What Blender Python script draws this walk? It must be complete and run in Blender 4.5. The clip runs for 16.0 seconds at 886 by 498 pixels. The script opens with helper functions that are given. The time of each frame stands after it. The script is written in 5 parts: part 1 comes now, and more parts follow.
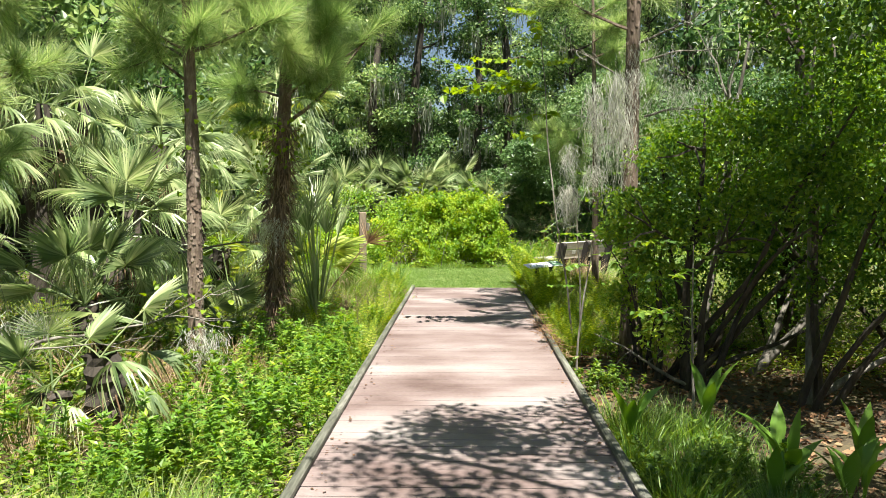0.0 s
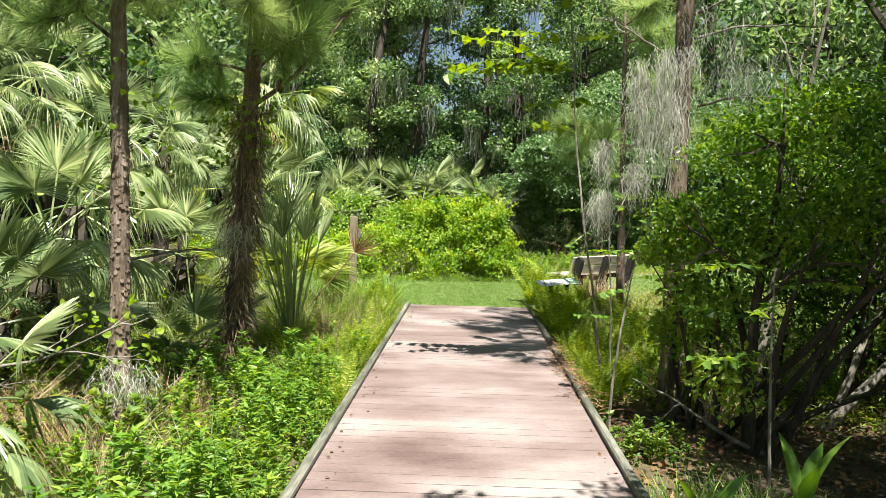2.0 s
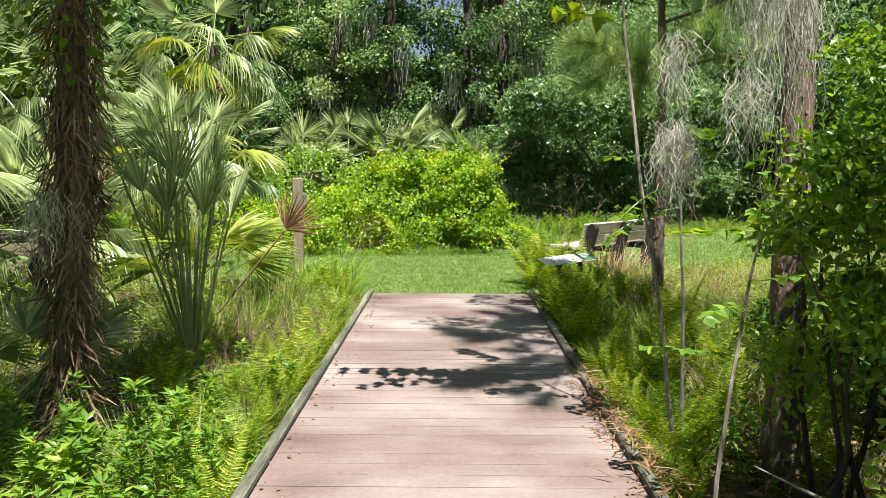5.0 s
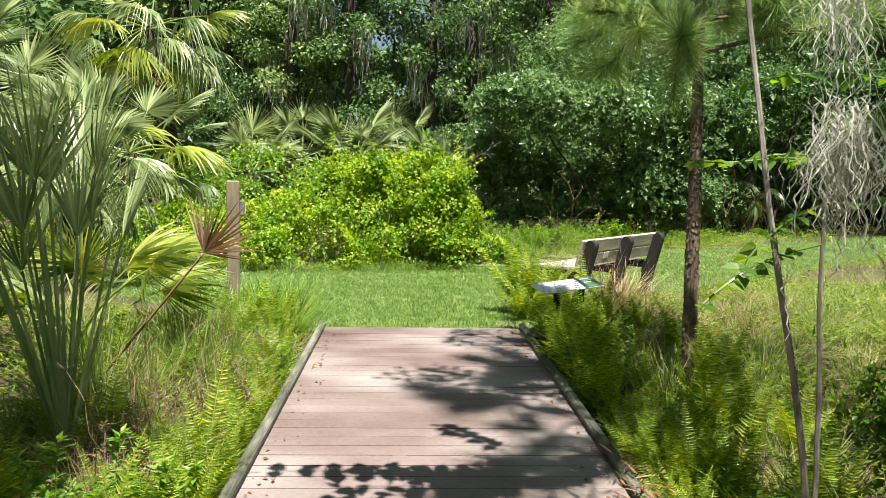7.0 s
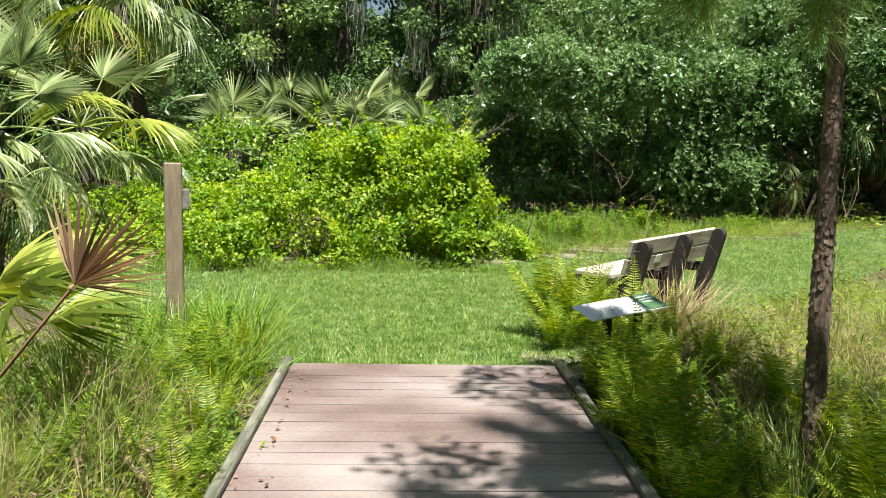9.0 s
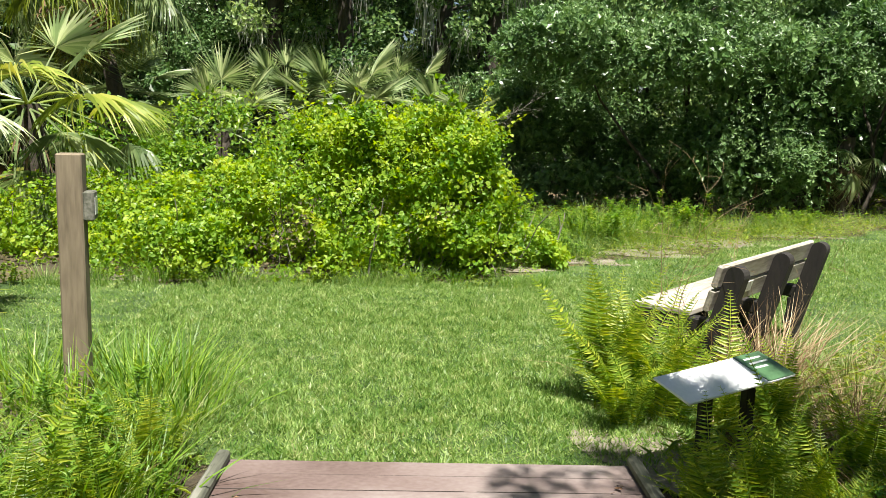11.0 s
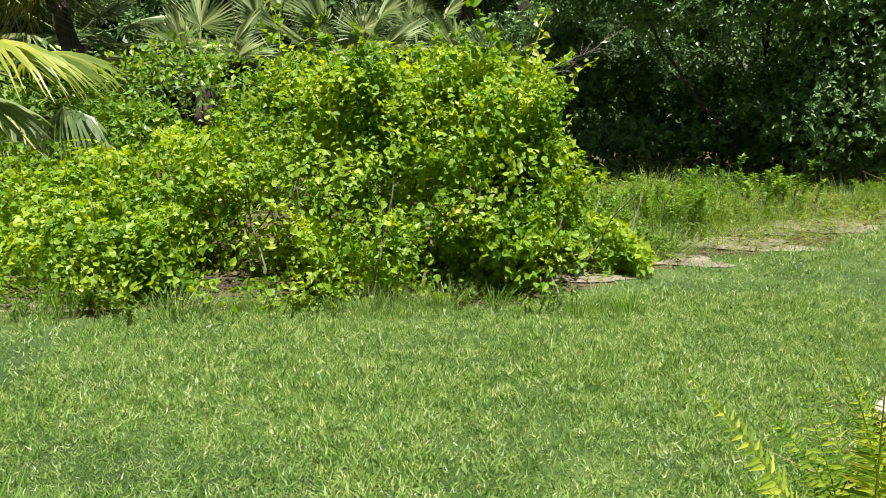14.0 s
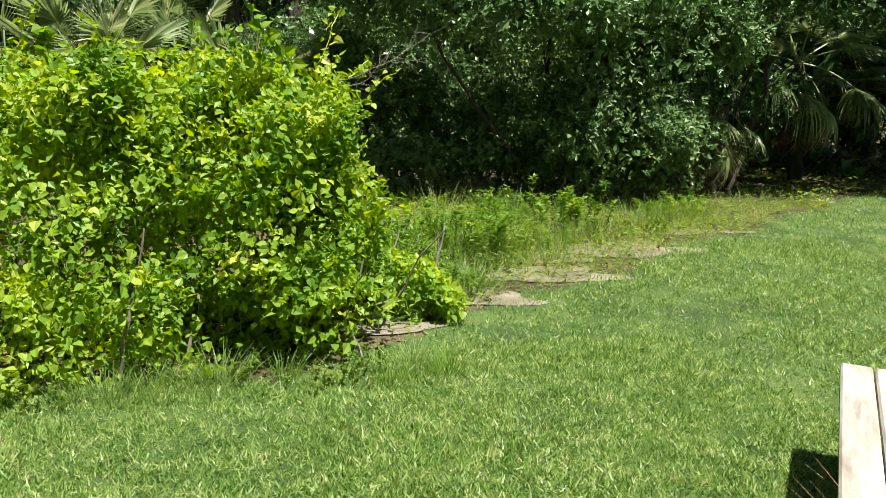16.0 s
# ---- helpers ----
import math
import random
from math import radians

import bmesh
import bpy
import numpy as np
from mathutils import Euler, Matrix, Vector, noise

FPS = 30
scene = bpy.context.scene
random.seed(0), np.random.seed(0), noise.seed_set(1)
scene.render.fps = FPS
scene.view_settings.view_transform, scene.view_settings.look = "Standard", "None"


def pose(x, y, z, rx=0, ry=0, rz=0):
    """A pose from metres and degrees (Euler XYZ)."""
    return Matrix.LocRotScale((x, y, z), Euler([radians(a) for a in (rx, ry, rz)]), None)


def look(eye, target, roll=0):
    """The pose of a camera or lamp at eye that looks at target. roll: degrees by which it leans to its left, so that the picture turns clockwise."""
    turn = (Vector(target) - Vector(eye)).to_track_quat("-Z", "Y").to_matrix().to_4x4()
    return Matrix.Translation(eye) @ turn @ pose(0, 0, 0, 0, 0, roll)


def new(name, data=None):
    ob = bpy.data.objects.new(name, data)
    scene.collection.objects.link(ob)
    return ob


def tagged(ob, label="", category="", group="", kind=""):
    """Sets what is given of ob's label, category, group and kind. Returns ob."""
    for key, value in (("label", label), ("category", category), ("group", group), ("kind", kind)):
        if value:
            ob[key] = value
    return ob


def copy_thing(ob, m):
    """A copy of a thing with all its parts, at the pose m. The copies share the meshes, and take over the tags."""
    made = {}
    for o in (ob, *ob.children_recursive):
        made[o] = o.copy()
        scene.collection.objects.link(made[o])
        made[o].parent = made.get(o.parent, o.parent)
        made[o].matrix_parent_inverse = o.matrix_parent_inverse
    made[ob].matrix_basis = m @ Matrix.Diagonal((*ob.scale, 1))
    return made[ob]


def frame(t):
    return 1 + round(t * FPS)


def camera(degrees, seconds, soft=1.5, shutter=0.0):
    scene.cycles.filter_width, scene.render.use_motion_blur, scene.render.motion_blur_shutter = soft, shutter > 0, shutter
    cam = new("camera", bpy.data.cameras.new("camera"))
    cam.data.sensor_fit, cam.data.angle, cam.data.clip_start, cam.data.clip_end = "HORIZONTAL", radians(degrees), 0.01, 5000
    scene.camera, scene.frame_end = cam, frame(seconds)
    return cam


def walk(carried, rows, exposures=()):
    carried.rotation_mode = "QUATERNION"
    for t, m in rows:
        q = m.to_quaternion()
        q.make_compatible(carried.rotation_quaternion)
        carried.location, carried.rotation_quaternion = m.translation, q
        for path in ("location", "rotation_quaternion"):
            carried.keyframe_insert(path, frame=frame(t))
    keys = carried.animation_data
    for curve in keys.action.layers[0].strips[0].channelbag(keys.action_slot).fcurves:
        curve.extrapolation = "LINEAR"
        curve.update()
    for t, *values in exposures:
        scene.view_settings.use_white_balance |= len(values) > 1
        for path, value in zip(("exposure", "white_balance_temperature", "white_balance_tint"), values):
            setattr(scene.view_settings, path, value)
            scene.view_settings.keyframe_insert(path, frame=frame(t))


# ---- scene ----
cam = camera(56.6, 16.0, soft=0.75)
METRES, EYE, TILT, LEAN, TURN = 14.1, 1.5, -3.5, 0.0, 1.6
ROWS = [
    (0.0, 0.0, 0.0, 0.0, 0.0, 0.0, -0.0),
    (0.5, 0.0006, 0.0319, 0.0025, 0.02, -0.02, -0.36),
    (1.0, -0.0015, 0.0646, 0.0025, -0.08, -0.08, -0.61),
    (1.5, -0.0009, 0.0946, 0.0034, 0.1, 0.39, -0.43),
    (2.0, 0.0014, 0.1255, 0.0056, 0.15, 0.47, -1.47),
    (2.5, -0.0005, 0.1593, 0.0052, 0.2, 0.26, -2.17),
    (3.0, 0.0024, 0.195, 0.0072, 0.27, 0.1, -1.41),
    (3.5, 0.0055, 0.2312, 0.01, 0.46, -0.27, -1.4),
    (4.0, 0.0041, 0.2687, 0.0118, 0.35, -1.46, -0.43),
    (4.5, 0.0086, 0.3054, 0.0129, 0.13, -2.16, -0.02),
    (5.0, 0.0094, 0.3401, 0.0148, -1.03, -2.3, -0.15),
    (7.5, 0.0021, 0.5027, 0.0269, -4.17, -2.21, -0.58),
    (8.0, 0.0015, 0.539, 0.0309, -4.27, -2.49, -0.32),
    (8.5, 0.007, 0.5738, 0.0323, -4.18, -3.27, -0.41),
    (9.0, 0.0085, 0.6079, 0.033, -3.94, -3.82, -0.95),
    (11.5, 0.0167, 0.7719, 0.0442, -2.94, -6.2, -1.63),
    (12.0, 0.0152, 0.8038, 0.0454, -2.62, -7.54, -1.87),
    (12.5, 0.0156, 0.8339, 0.0459, -2.46, -7.83, -1.59),
    (13.0, 0.0147, 0.8634, 0.0478, -1.99, -8.38, -1.83),
    (13.5, 0.0136, 0.8933, 0.05, -2.2, -8.73, -0.95),
    (14.0, 0.0147, 0.9179, 0.051, -2.23, -8.23, -0.57),
    (14.5, 0.013, 0.9395, 0.0522, -1.97, -8.18, -1.06),
    (15.0, 0.0087, 0.9617, 0.054, -1.94, -8.71, -0.45),
    (15.5, 0.0117, 0.9824, 0.055, -7.05, -8.44, -0.56),
    (16.0, 0.0176, 0.9939, 0.0566, -17.96, -7.26, -0.92),
]
walk(cam, [(t, pose(0, 0, EYE, TILT, LEAN, TURN) @ pose(METRES * x, METRES * y, METRES * z, 90 + pitch, roll, yaw)) for t, x, y, z, yaw, pitch, roll in ROWS],
     exposures=((0.0, 1.69), (4.0, 1.53), (8.0, 1.44), (12.0, 1.24), (14.5, 1.13), (16.0, 1.18)))

# ---- world and sun ----
SUN_AZ, SUN_EL = 161.0, 69.0          # degrees: from north (+y) clockwise; above the horizon
world = bpy.data.worlds.new("world")
scene.world = world
world.use_nodes = True
wn = world.node_tree.nodes
sky = wn.new("ShaderNodeTexSky")
sky.sky_type, sky.sun_disc = "NISHITA", False
sky.sun_elevation, sky.sun_rotation = radians(SUN_EL), radians(SUN_AZ)
world.node_tree.links.new(sky.outputs[0], wn["Background"].inputs[0])
wn["Background"].inputs[1].default_value = 0.036
sun = new("sun", bpy.data.lights.new("sun", "SUN"))
sun.data.energy, sun.data.angle, sun.data.color = 5.2, radians(0.53), (1.0, 0.95, 0.87)
sd = Vector((math.sin(radians(SUN_AZ)) * math.cos(radians(SUN_EL)), math.cos(radians(SUN_AZ)) * math.cos(radians(SUN_EL)), math.sin(radians(SUN_EL))))
sun.matrix_world = look(sd * 60, (0, 0, 0))

rng = np.random.default_rng(7)
U = rng.uniform


# ---- materials ----
def nodes_of(name):
    m = bpy.data.materials.new(name)
    m.use_nodes = True
    return m, m.node_tree.nodes, m.node_tree.links, m.node_tree.nodes["Principled BSDF"]


def ramp_node(nt, stops):
    r = nt.new("ShaderNodeValToRGB")
    e = r.color_ramp.elements
    while len(e) < len(stops):
        e.new(0.5)
    for i, (p, c) in enumerate(stops):
        e[i].position, e[i].color = p, (*c, 1)
    return r


def leaf_mat(name, stops, trans=0.35, rough=0.45, noise_scale=3.0, spec=0.4, each=0.65, patchy=0.9):
    """Foliage: each leaf its own tint, larger patches of tone, light through the blade."""
    m, n, l, p = nodes_of(name)
    geo, tex, mix = n.new("ShaderNodeNewGeometry"), n.new("ShaderNodeTexNoise"), n.new("ShaderNodeMath")
    co = n.new("ShaderNodeTexCoord")
    tex.inputs["Scale"].default_value, tex.inputs["Detail"].default_value = noise_scale, 3
    l.new(co.outputs["Object"], tex.inputs["Vector"])
    mix.operation = "MULTIPLY_ADD"
    l.new(geo.outputs["Random Per Island"], mix.inputs[0])
    mix.inputs[1].default_value = each
    off = n.new("ShaderNodeMath")
    off.operation = "MULTIPLY_ADD"
    l.new(tex.outputs[0], off.inputs[0])
    off.inputs[1].default_value, off.inputs[2].default_value = patchy, 0.495 - each / 2 - patchy / 2
    l.new(off.outputs[0], mix.inputs[2])
    r = ramp_node(n, stops)
    info, vary = n.new("ShaderNodeObjectInfo"), n.new("ShaderNodeMath")
    vary.operation = "MULTIPLY_ADD"
    l.new(info.outputs["Random"], vary.inputs[0])
    vary.inputs[1].default_value = 0.34
    l.new(mix.outputs[0], vary.inputs[2])
    less = n.new("ShaderNodeMath")
    less.operation = "SUBTRACT"
    l.new(vary.outputs[0], less.inputs[0])
    less.inputs[1].default_value = 0.17
    l.new(less.outputs[0], r.inputs[0])
    l.new(r.outputs[0], p.inputs["Base Color"])
    p.inputs["Roughness"].default_value = rough
    p.inputs["Specular IOR Level"].default_value = spec
    tr, ms = n.new("ShaderNodeBsdfTranslucent"), n.new("ShaderNodeMixShader")
    hue = n.new("ShaderNodeHueSaturation")
    hue.inputs["Hue"].default_value, hue.inputs["Saturation"].default_value, hue.inputs["Value"].default_value = 0.485, 1.15, 1.5
    l.new(r.outputs[0], hue.inputs["Color"])
    l.new(hue.outputs[0], tr.inputs["Color"])
    ms.inputs[0].default_value = trans
    l.new(p.outputs[0], ms.inputs[1])
    l.new(tr.outputs[0], ms.inputs[2])
    l.new(ms.outputs[0], n["Material Output"].inputs[0])
    return m


def rough_mat(name, stops, scale=(6, 6, 6), rough=0.85, bump=0.4, fine=40.0, per_object=0.0, dist=0.01, local=False, grain=0.6):
    """Wood, bark, soil: two scales of noise in colour and relief."""
    m, n, l, p = nodes_of(name)
    co, mp = n.new("ShaderNodeTexCoord"), n.new("ShaderNodeMapping")
    mp.inputs["Scale"].default_value = scale
    l.new(co.outputs["Object"] if local else n.new("ShaderNodeNewGeometry").outputs["Position"], mp.inputs[0])
    a, b = n.new("ShaderNodeTexNoise"), n.new("ShaderNodeTexNoise")
    a.inputs["Scale"].default_value, a.inputs["Detail"].default_value = 1.0, 5
    b.inputs["Scale"].default_value, b.inputs["Detail"].default_value = fine / max(scale), 6
    l.new(mp.outputs[0], a.inputs["Vector"])
    l.new(mp.outputs[0], b.inputs["Vector"])
    s = n.new("ShaderNodeMath")
    s.operation = "MULTIPLY_ADD"
    l.new(b.outputs[0], s.inputs[0])
    s.inputs[1].default_value = grain
    oi = n.new("ShaderNodeObjectInfo")
    s2 = n.new("ShaderNodeMath")
    s2.operation = "MULTIPLY_ADD"
    l.new(oi.outputs["Random"], s2.inputs[0])
    s2.inputs[1].default_value = per_object
    s3 = n.new("ShaderNodeMath")
    s3.operation = "SUBTRACT"
    l.new(a.outputs[0], s3.inputs[0])
    s3.inputs[1].default_value = 0.3 + per_object * 0.5 - (0.6 - grain) * 0.5
    l.new(s3.outputs[0], s2.inputs[2])
    l.new(s2.outputs[0], s.inputs[2])
    r = ramp_node(n, stops)
    l.new(s.outputs[0], r.inputs[0])
    l.new(r.outputs[0], p.inputs["Base Color"])
    p.inputs["Roughness"].default_value = rough
    bp = n.new("ShaderNodeBump")
    bp.inputs["Strength"].default_value, bp.inputs["Distance"].default_value = bump, dist
    l.new(s.outputs[0], bp.inputs["Height"])
    l.new(bp.outputs[0], p.inputs["Normal"])
    return m


M_PLANK = rough_mat("painted_plank", [(0.26, (0.082, 0.052, 0.044)), (0.42, (0.148, 0.108, 0.097)), (0.53, (0.192, 0.152, 0.140)), (0.70, (0.26, 0.23, 0.214))], (0.9, 1.3, 1), 0.75, 0.2, 50, 0.05, 0.002, False, 0.22)
M_KERB = rough_mat("weathered_kerb_timber", [(0.25, (0.035, 0.038, 0.026)), (0.5, (0.095, 0.098, 0.072)), (0.72, (0.19, 0.188, 0.155))], (14, 1.5, 14), 0.85, 0.5, 70, 0.2, 0.005)
M_GREY = rough_mat("silvered_timber", [(0.2, (0.19, 0.165, 0.135)), (0.5, (0.36, 0.33, 0.28)), (0.8, (0.50, 0.47, 0.41))], (2, 14, 14), 0.8, 0.4, 60, 0.1, 0.004, True)
M_DARKWOOD = rough_mat("dark_bench_timber", [(0.2, (0.008, 0.007, 0.006)), (0.8, (0.028, 0.024, 0.021))], (10, 10, 3), 0.85, 0.4, 60, 0.1, 0.004)
M_POST = rough_mat("brown_post_timber", [(0.2, (0.10, 0.078, 0.05)), (0.8, (0.27, 0.22, 0.15))], (12, 12, 1.5), 0.9, 0.4, 60, 0, 0.004)
M_SOIL = rough_mat("leaf_litter_soil", [(0.2, (0.018, 0.014, 0.009)), (0.45, (0.05, 0.038, 0.02)), (0.7, (0.10, 0.08, 0.035))], (1.5, 1.5, 1.5), 0.95, 0.8, 30, 0, 0.03)
M_JOINT = rough_mat("joint_dirt", [(0.2, (0.02, 0.015, 0.013)), (0.8, (0.095, 0.075, 0.066))], (8, 8, 8), 0.95, 0.3, 60)
M_THATCH = rough_mat("lawn_thatch", [(0.25, (0.018, 0.042, 0.008)), (0.5, (0.045, 0.09, 0.015)), (0.62, (0.08, 0.135, 0.027)), (0.88, (0.17, 0.17, 0.07))], (1.6, 1.6, 1.6), 0.95, 1.0, 160, 0, 0.02)
M_SAND = rough_mat("pale_dry_soil", [(0.2, (0.09, 0.075, 0.052)), (0.5, (0.20, 0.17, 0.13)), (0.85, (0.34, 0.30, 0.25))], (3, 3, 3), 0.95, 0.8, 40, 0, 0.02)
M_PLATE = rough_mat("pale_metal_plate", [(0.2, (0.55, 0.55, 0.52)), (0.8, (0.72, 0.72, 0.70))], (4, 4, 4), 0.4, 0.05, 60)
M_SIGNGREEN = rough_mat("green_sign_print", [(0.2, (0.05, 0.12, 0.05)), (0.8, (0.09, 0.17, 0.08))], (4, 4, 4), 0.35, 0.05, 60)
M_SIGNWHITE = rough_mat("white_sign_print", [(0.2, (0.66, 0.67, 0.68)), (0.8, (0.80, 0.81, 0.82))], (4, 4, 4), 0.3, 0.03, 60)
M_LITTER = leaf_mat("fallen_leaf", [(0.1, (0.06, 0.03, 0.014)), (0.5, (0.16, 0.085, 0.04)), (0.9, (0.30, 0.19, 0.10))], 0.15, 0.8)
M_GRASSY = leaf_mat("undergrowth_leaf", [(0.1, (0.05, 0.115, 0.015)), (0.5, (0.13, 0.22, 0.026)), (0.9, (0.28, 0.34, 0.055))], 0.42, 0.5, 0.8)
M_LIME = leaf_mat("lime_leaf", [(0.1, (0.11, 0.21, 0.014)), (0.9, (0.25, 0.35, 0.03))], 0.45, 0.4, 1.0)
M_BARK = rough_mat("pine_bark", [(0.2, (0.04, 0.028, 0.02)), (0.5, (0.135, 0.098, 0.07)), (0.8, (0.29, 0.235, 0.185))], (16, 16, 4), 0.95, 1.0, 50, 0.15, 0.02)
M_BARK2 = rough_mat("grey_bark", [(0.2, (0.05, 0.045, 0.035)), (0.5, (0.16, 0.145, 0.12)), (0.8, (0.32, 0.30, 0.26))], (10, 10, 3), 0.95, 0.8, 50, 0.15, 0.015)
M_DARKBARK = rough_mat("dark_bark", [(0.2, (0.018, 0.015, 0.011)), (0.8, (0.085, 0.07, 0.052))], (10, 10, 3), 0.95, 0.8, 50, 0.15, 0.015)
M_STRAW = leaf_mat("dead_straw", [(0.1, (0.16, 0.10, 0.05)), (0.5, (0.33, 0.24, 0.13)), (0.9, (0.50, 0.42, 0.28))], 0.2, 0.8)
M_DEADVINE = leaf_mat("dead_vine", [(0.1, (0.09, 0.06, 0.04)), (0.5, (0.22, 0.155, 0.10)), (0.9, (0.40, 0.31, 0.22))], 0.15, 0.9)
M_BUSH = leaf_mat("vine_leaf", [(0.05, (0.055, 0.145, 0.015)), (0.34, (0.172, 0.305, 0.028)), (0.62, (0.35, 0.455, 0.05)), (0.92, (0.59, 0.58, 0.125))], 0.48, 0.42, 2.6, 0.35, 0.26, 1.15)
M_WEED = leaf_mat("weed_leaf", [(0.1, (0.07, 0.16, 0.022)), (0.5, (0.155, 0.29, 0.038)), (0.9, (0.33, 0.42, 0.07))], 0.45, 0.4, 0.6)
M_SHRUB = leaf_mat("dark_shrub_leaf", [(0.1, (0.035, 0.09, 0.017)), (0.5, (0.095, 0.19, 0.026)), (0.9, (0.24, 0.34, 0.05))], 0.5, 0.36, 1.5)
M_OAK = leaf_mat("grey_green_leaf", [(0.1, (0.032, 0.08, 0.02)), (0.5, (0.082, 0.165, 0.046)), (0.9, (0.19, 0.295, 0.11))], 0.25, 0.38, 0.8, 0.45)
M_WOODS = leaf_mat("forest_leaf", [(0.1, (0.034, 0.08, 0.026)), (0.5, (0.122, 0.21, 0.068)), (0.9, (0.33, 0.425, 0.16))], 0.44, 0.42, 0.5, 0.4)
M_PALM = leaf_mat("palm_blade", [(0.1, (0.09, 0.145, 0.055)), (0.5, (0.225, 0.30, 0.125)), (0.9, (0.50, 0.55, 0.31))], 0.4, 0.36, 2.0, 0.55)
M_PALMY = leaf_mat("yellowing_palm_blade", [(0.1, (0.12, 0.18, 0.03)), (0.5, (0.25, 0.32, 0.055)), (0.9, (0.44, 0.44, 0.11))], 0.4, 0.38, 2.0, 0.5)
M_DEADPALM = leaf_mat("dead_palm_blade", [(0.1, (0.10, 0.055, 0.03)), (0.5, (0.22, 0.14, 0.08)), (0.9, (0.38, 0.28, 0.17))], 0.2, 0.7, 2.0)
M_NEEDLE = leaf_mat("pine_needle", [(0.1, (0.10, 0.19, 0.055)), (0.5, (0.22, 0.33, 0.11)), (0.9, (0.42, 0.49, 0.22))], 0.5, 0.4, 1.0)
M_MOSS = leaf_mat("hanging_moss", [(0.1, (0.22, 0.22, 0.18)), (0.5, (0.38, 0.385, 0.33)), (0.9, (0.55, 0.55, 0.49))], 0.45, 0.9, 1.0)
M_FERN = leaf_mat("fern_frond", [(0.1, (0.075, 0.16, 0.014)), (0.5, (0.20, 0.30, 0.025)), (0.9, (0.48, 0.51, 0.075))], 0.5, 0.42, 1.0)
M_LAWN = leaf_mat("lawn_blade", [(0.1, (0.048, 0.122, 0.021)), (0.45, (0.138, 0.245, 0.048)), (0.8, (0.285, 0.385, 0.12)), (0.99, (0.47, 0.49, 0.24))], 0.38, 0.4, 9.0)
M_TALLGRASS = leaf_mat("tall_grass_blade", [(0.1, (0.085, 0.15, 0.025)), (0.5, (0.20, 0.27, 0.065)), (0.9, (0.43, 0.41, 0.20))], 0.42, 0.5, 1.0)
M_CANNA = leaf_mat("broad_glossy_leaf", [(0.1, (0.06, 0.14, 0.02)), (0.9, (0.18, 0.32, 0.05))], 0.4, 0.3, 1.0)


# ---- mesh tools ----
class Geo:
    def __init__(self):
        self.v, self.f, self.n = [], [], 0

    def add(self, v, f):
        v, f = np.asarray(v, float).reshape(-1, 3), np.asarray(f, int)
        self.v.append(v)
        self.f.append(f + self.n)
        self.n += len(v)
        return self

    def mesh(self, name, mat, smooth=False):
        me = bpy.data.meshes.new(name)
        v = np.concatenate(self.v)
        sizes = np.concatenate([np.full(len(f), f.shape[1]) for f in self.f])
        idx = np.concatenate([f.ravel() for f in self.f])
        me.vertices.add(len(v))
        me.vertices.foreach_set("co", v.ravel())
        me.loops.add(len(idx))
        me.loops.foreach_set("vertex_index", idx)
        me.polygons.add(len(sizes))
        me.polygons.foreach_set("loop_start", np.concatenate([[0], np.cumsum(sizes)[:-1]]))
        me.update(calc_edges=True)
        me.polygons.foreach_set("use_smooth", np.full(len(sizes), bool(smooth)))
        me.materials.append(mat)
        return me


def unit(a):
    return a / np.maximum(np.linalg.norm(a, axis=-1, keepdims=True), 1e-9)


def strew(g, tv, tf, pos, along, up, size):
    """Many copies of a small leaf shape: y runs along it, z is its face."""
    along, up = unit(along), np.broadcast_to(up, along.shape)
    side = unit(np.cross(along, up) + 1e-6)
    nor = np.cross(side, along)
    size = np.asarray(size, float).reshape(-1, 1, 1)
    v = tv[None, :, 0:1] * side[:, None] + tv[None, :, 1:2] * along[:, None] + tv[None, :, 2:3] * nor[:, None]
    v = pos[:, None] + v * size
    f = np.asarray(tf)[None] + (np.arange(len(pos)) * len(tv))[:, None, None]
    return g.add(v, f.reshape(-1, len(tf[0])))


LEAF = (np.array([(0, 0, 0), (-.30, .42, .07), (.30, .42, .07), (0, 1, -.06)]), [(0, 2, 3), (0, 3, 1)])
LANCE = (np.array([(0, 0, 0), (-.11, .4, .03), (.11, .4, .03), (0, 1, -.16)]), [(0, 2, 3), (0, 3, 1)])
HEART = (np.array([(0, 0, 0), (-.40, .16, .07), (-.36, .52, .07), (0, 1, -.10), (.36, .52, .07), (.40, .16, .07)]), [(0, 2, 1), (0, 3, 2), (0, 4, 3), (0, 5, 4)])
BLADE = (np.array([(-.08, 0, 0), (.08, 0, 0), (0, 1, 0)]), [(0, 1, 2)])
NEEDLE = (np.array([(-.010, 0, 0), (.010, 0, 0), (0, 1, 0)]), [(0, 1, 2)])


PLATE = (np.array([(-.42, 0, -.06), (.42, 0, -.06), (.5, .6, .02), (-.5, .6, .02), (-.3, 1, .05), (.3, 1, .05)]), [(0, 1, 2), (0, 2, 3), (3, 2, 5), (3, 5, 4)])
STRIP = (np.array([(-.035, 0, 0), (.035, 0, 0), (.03, .6, .06), (-.03, .6, .06), (0, 1, .02)]), [(0, 1, 2), (0, 2, 3), (3, 2, 4)])


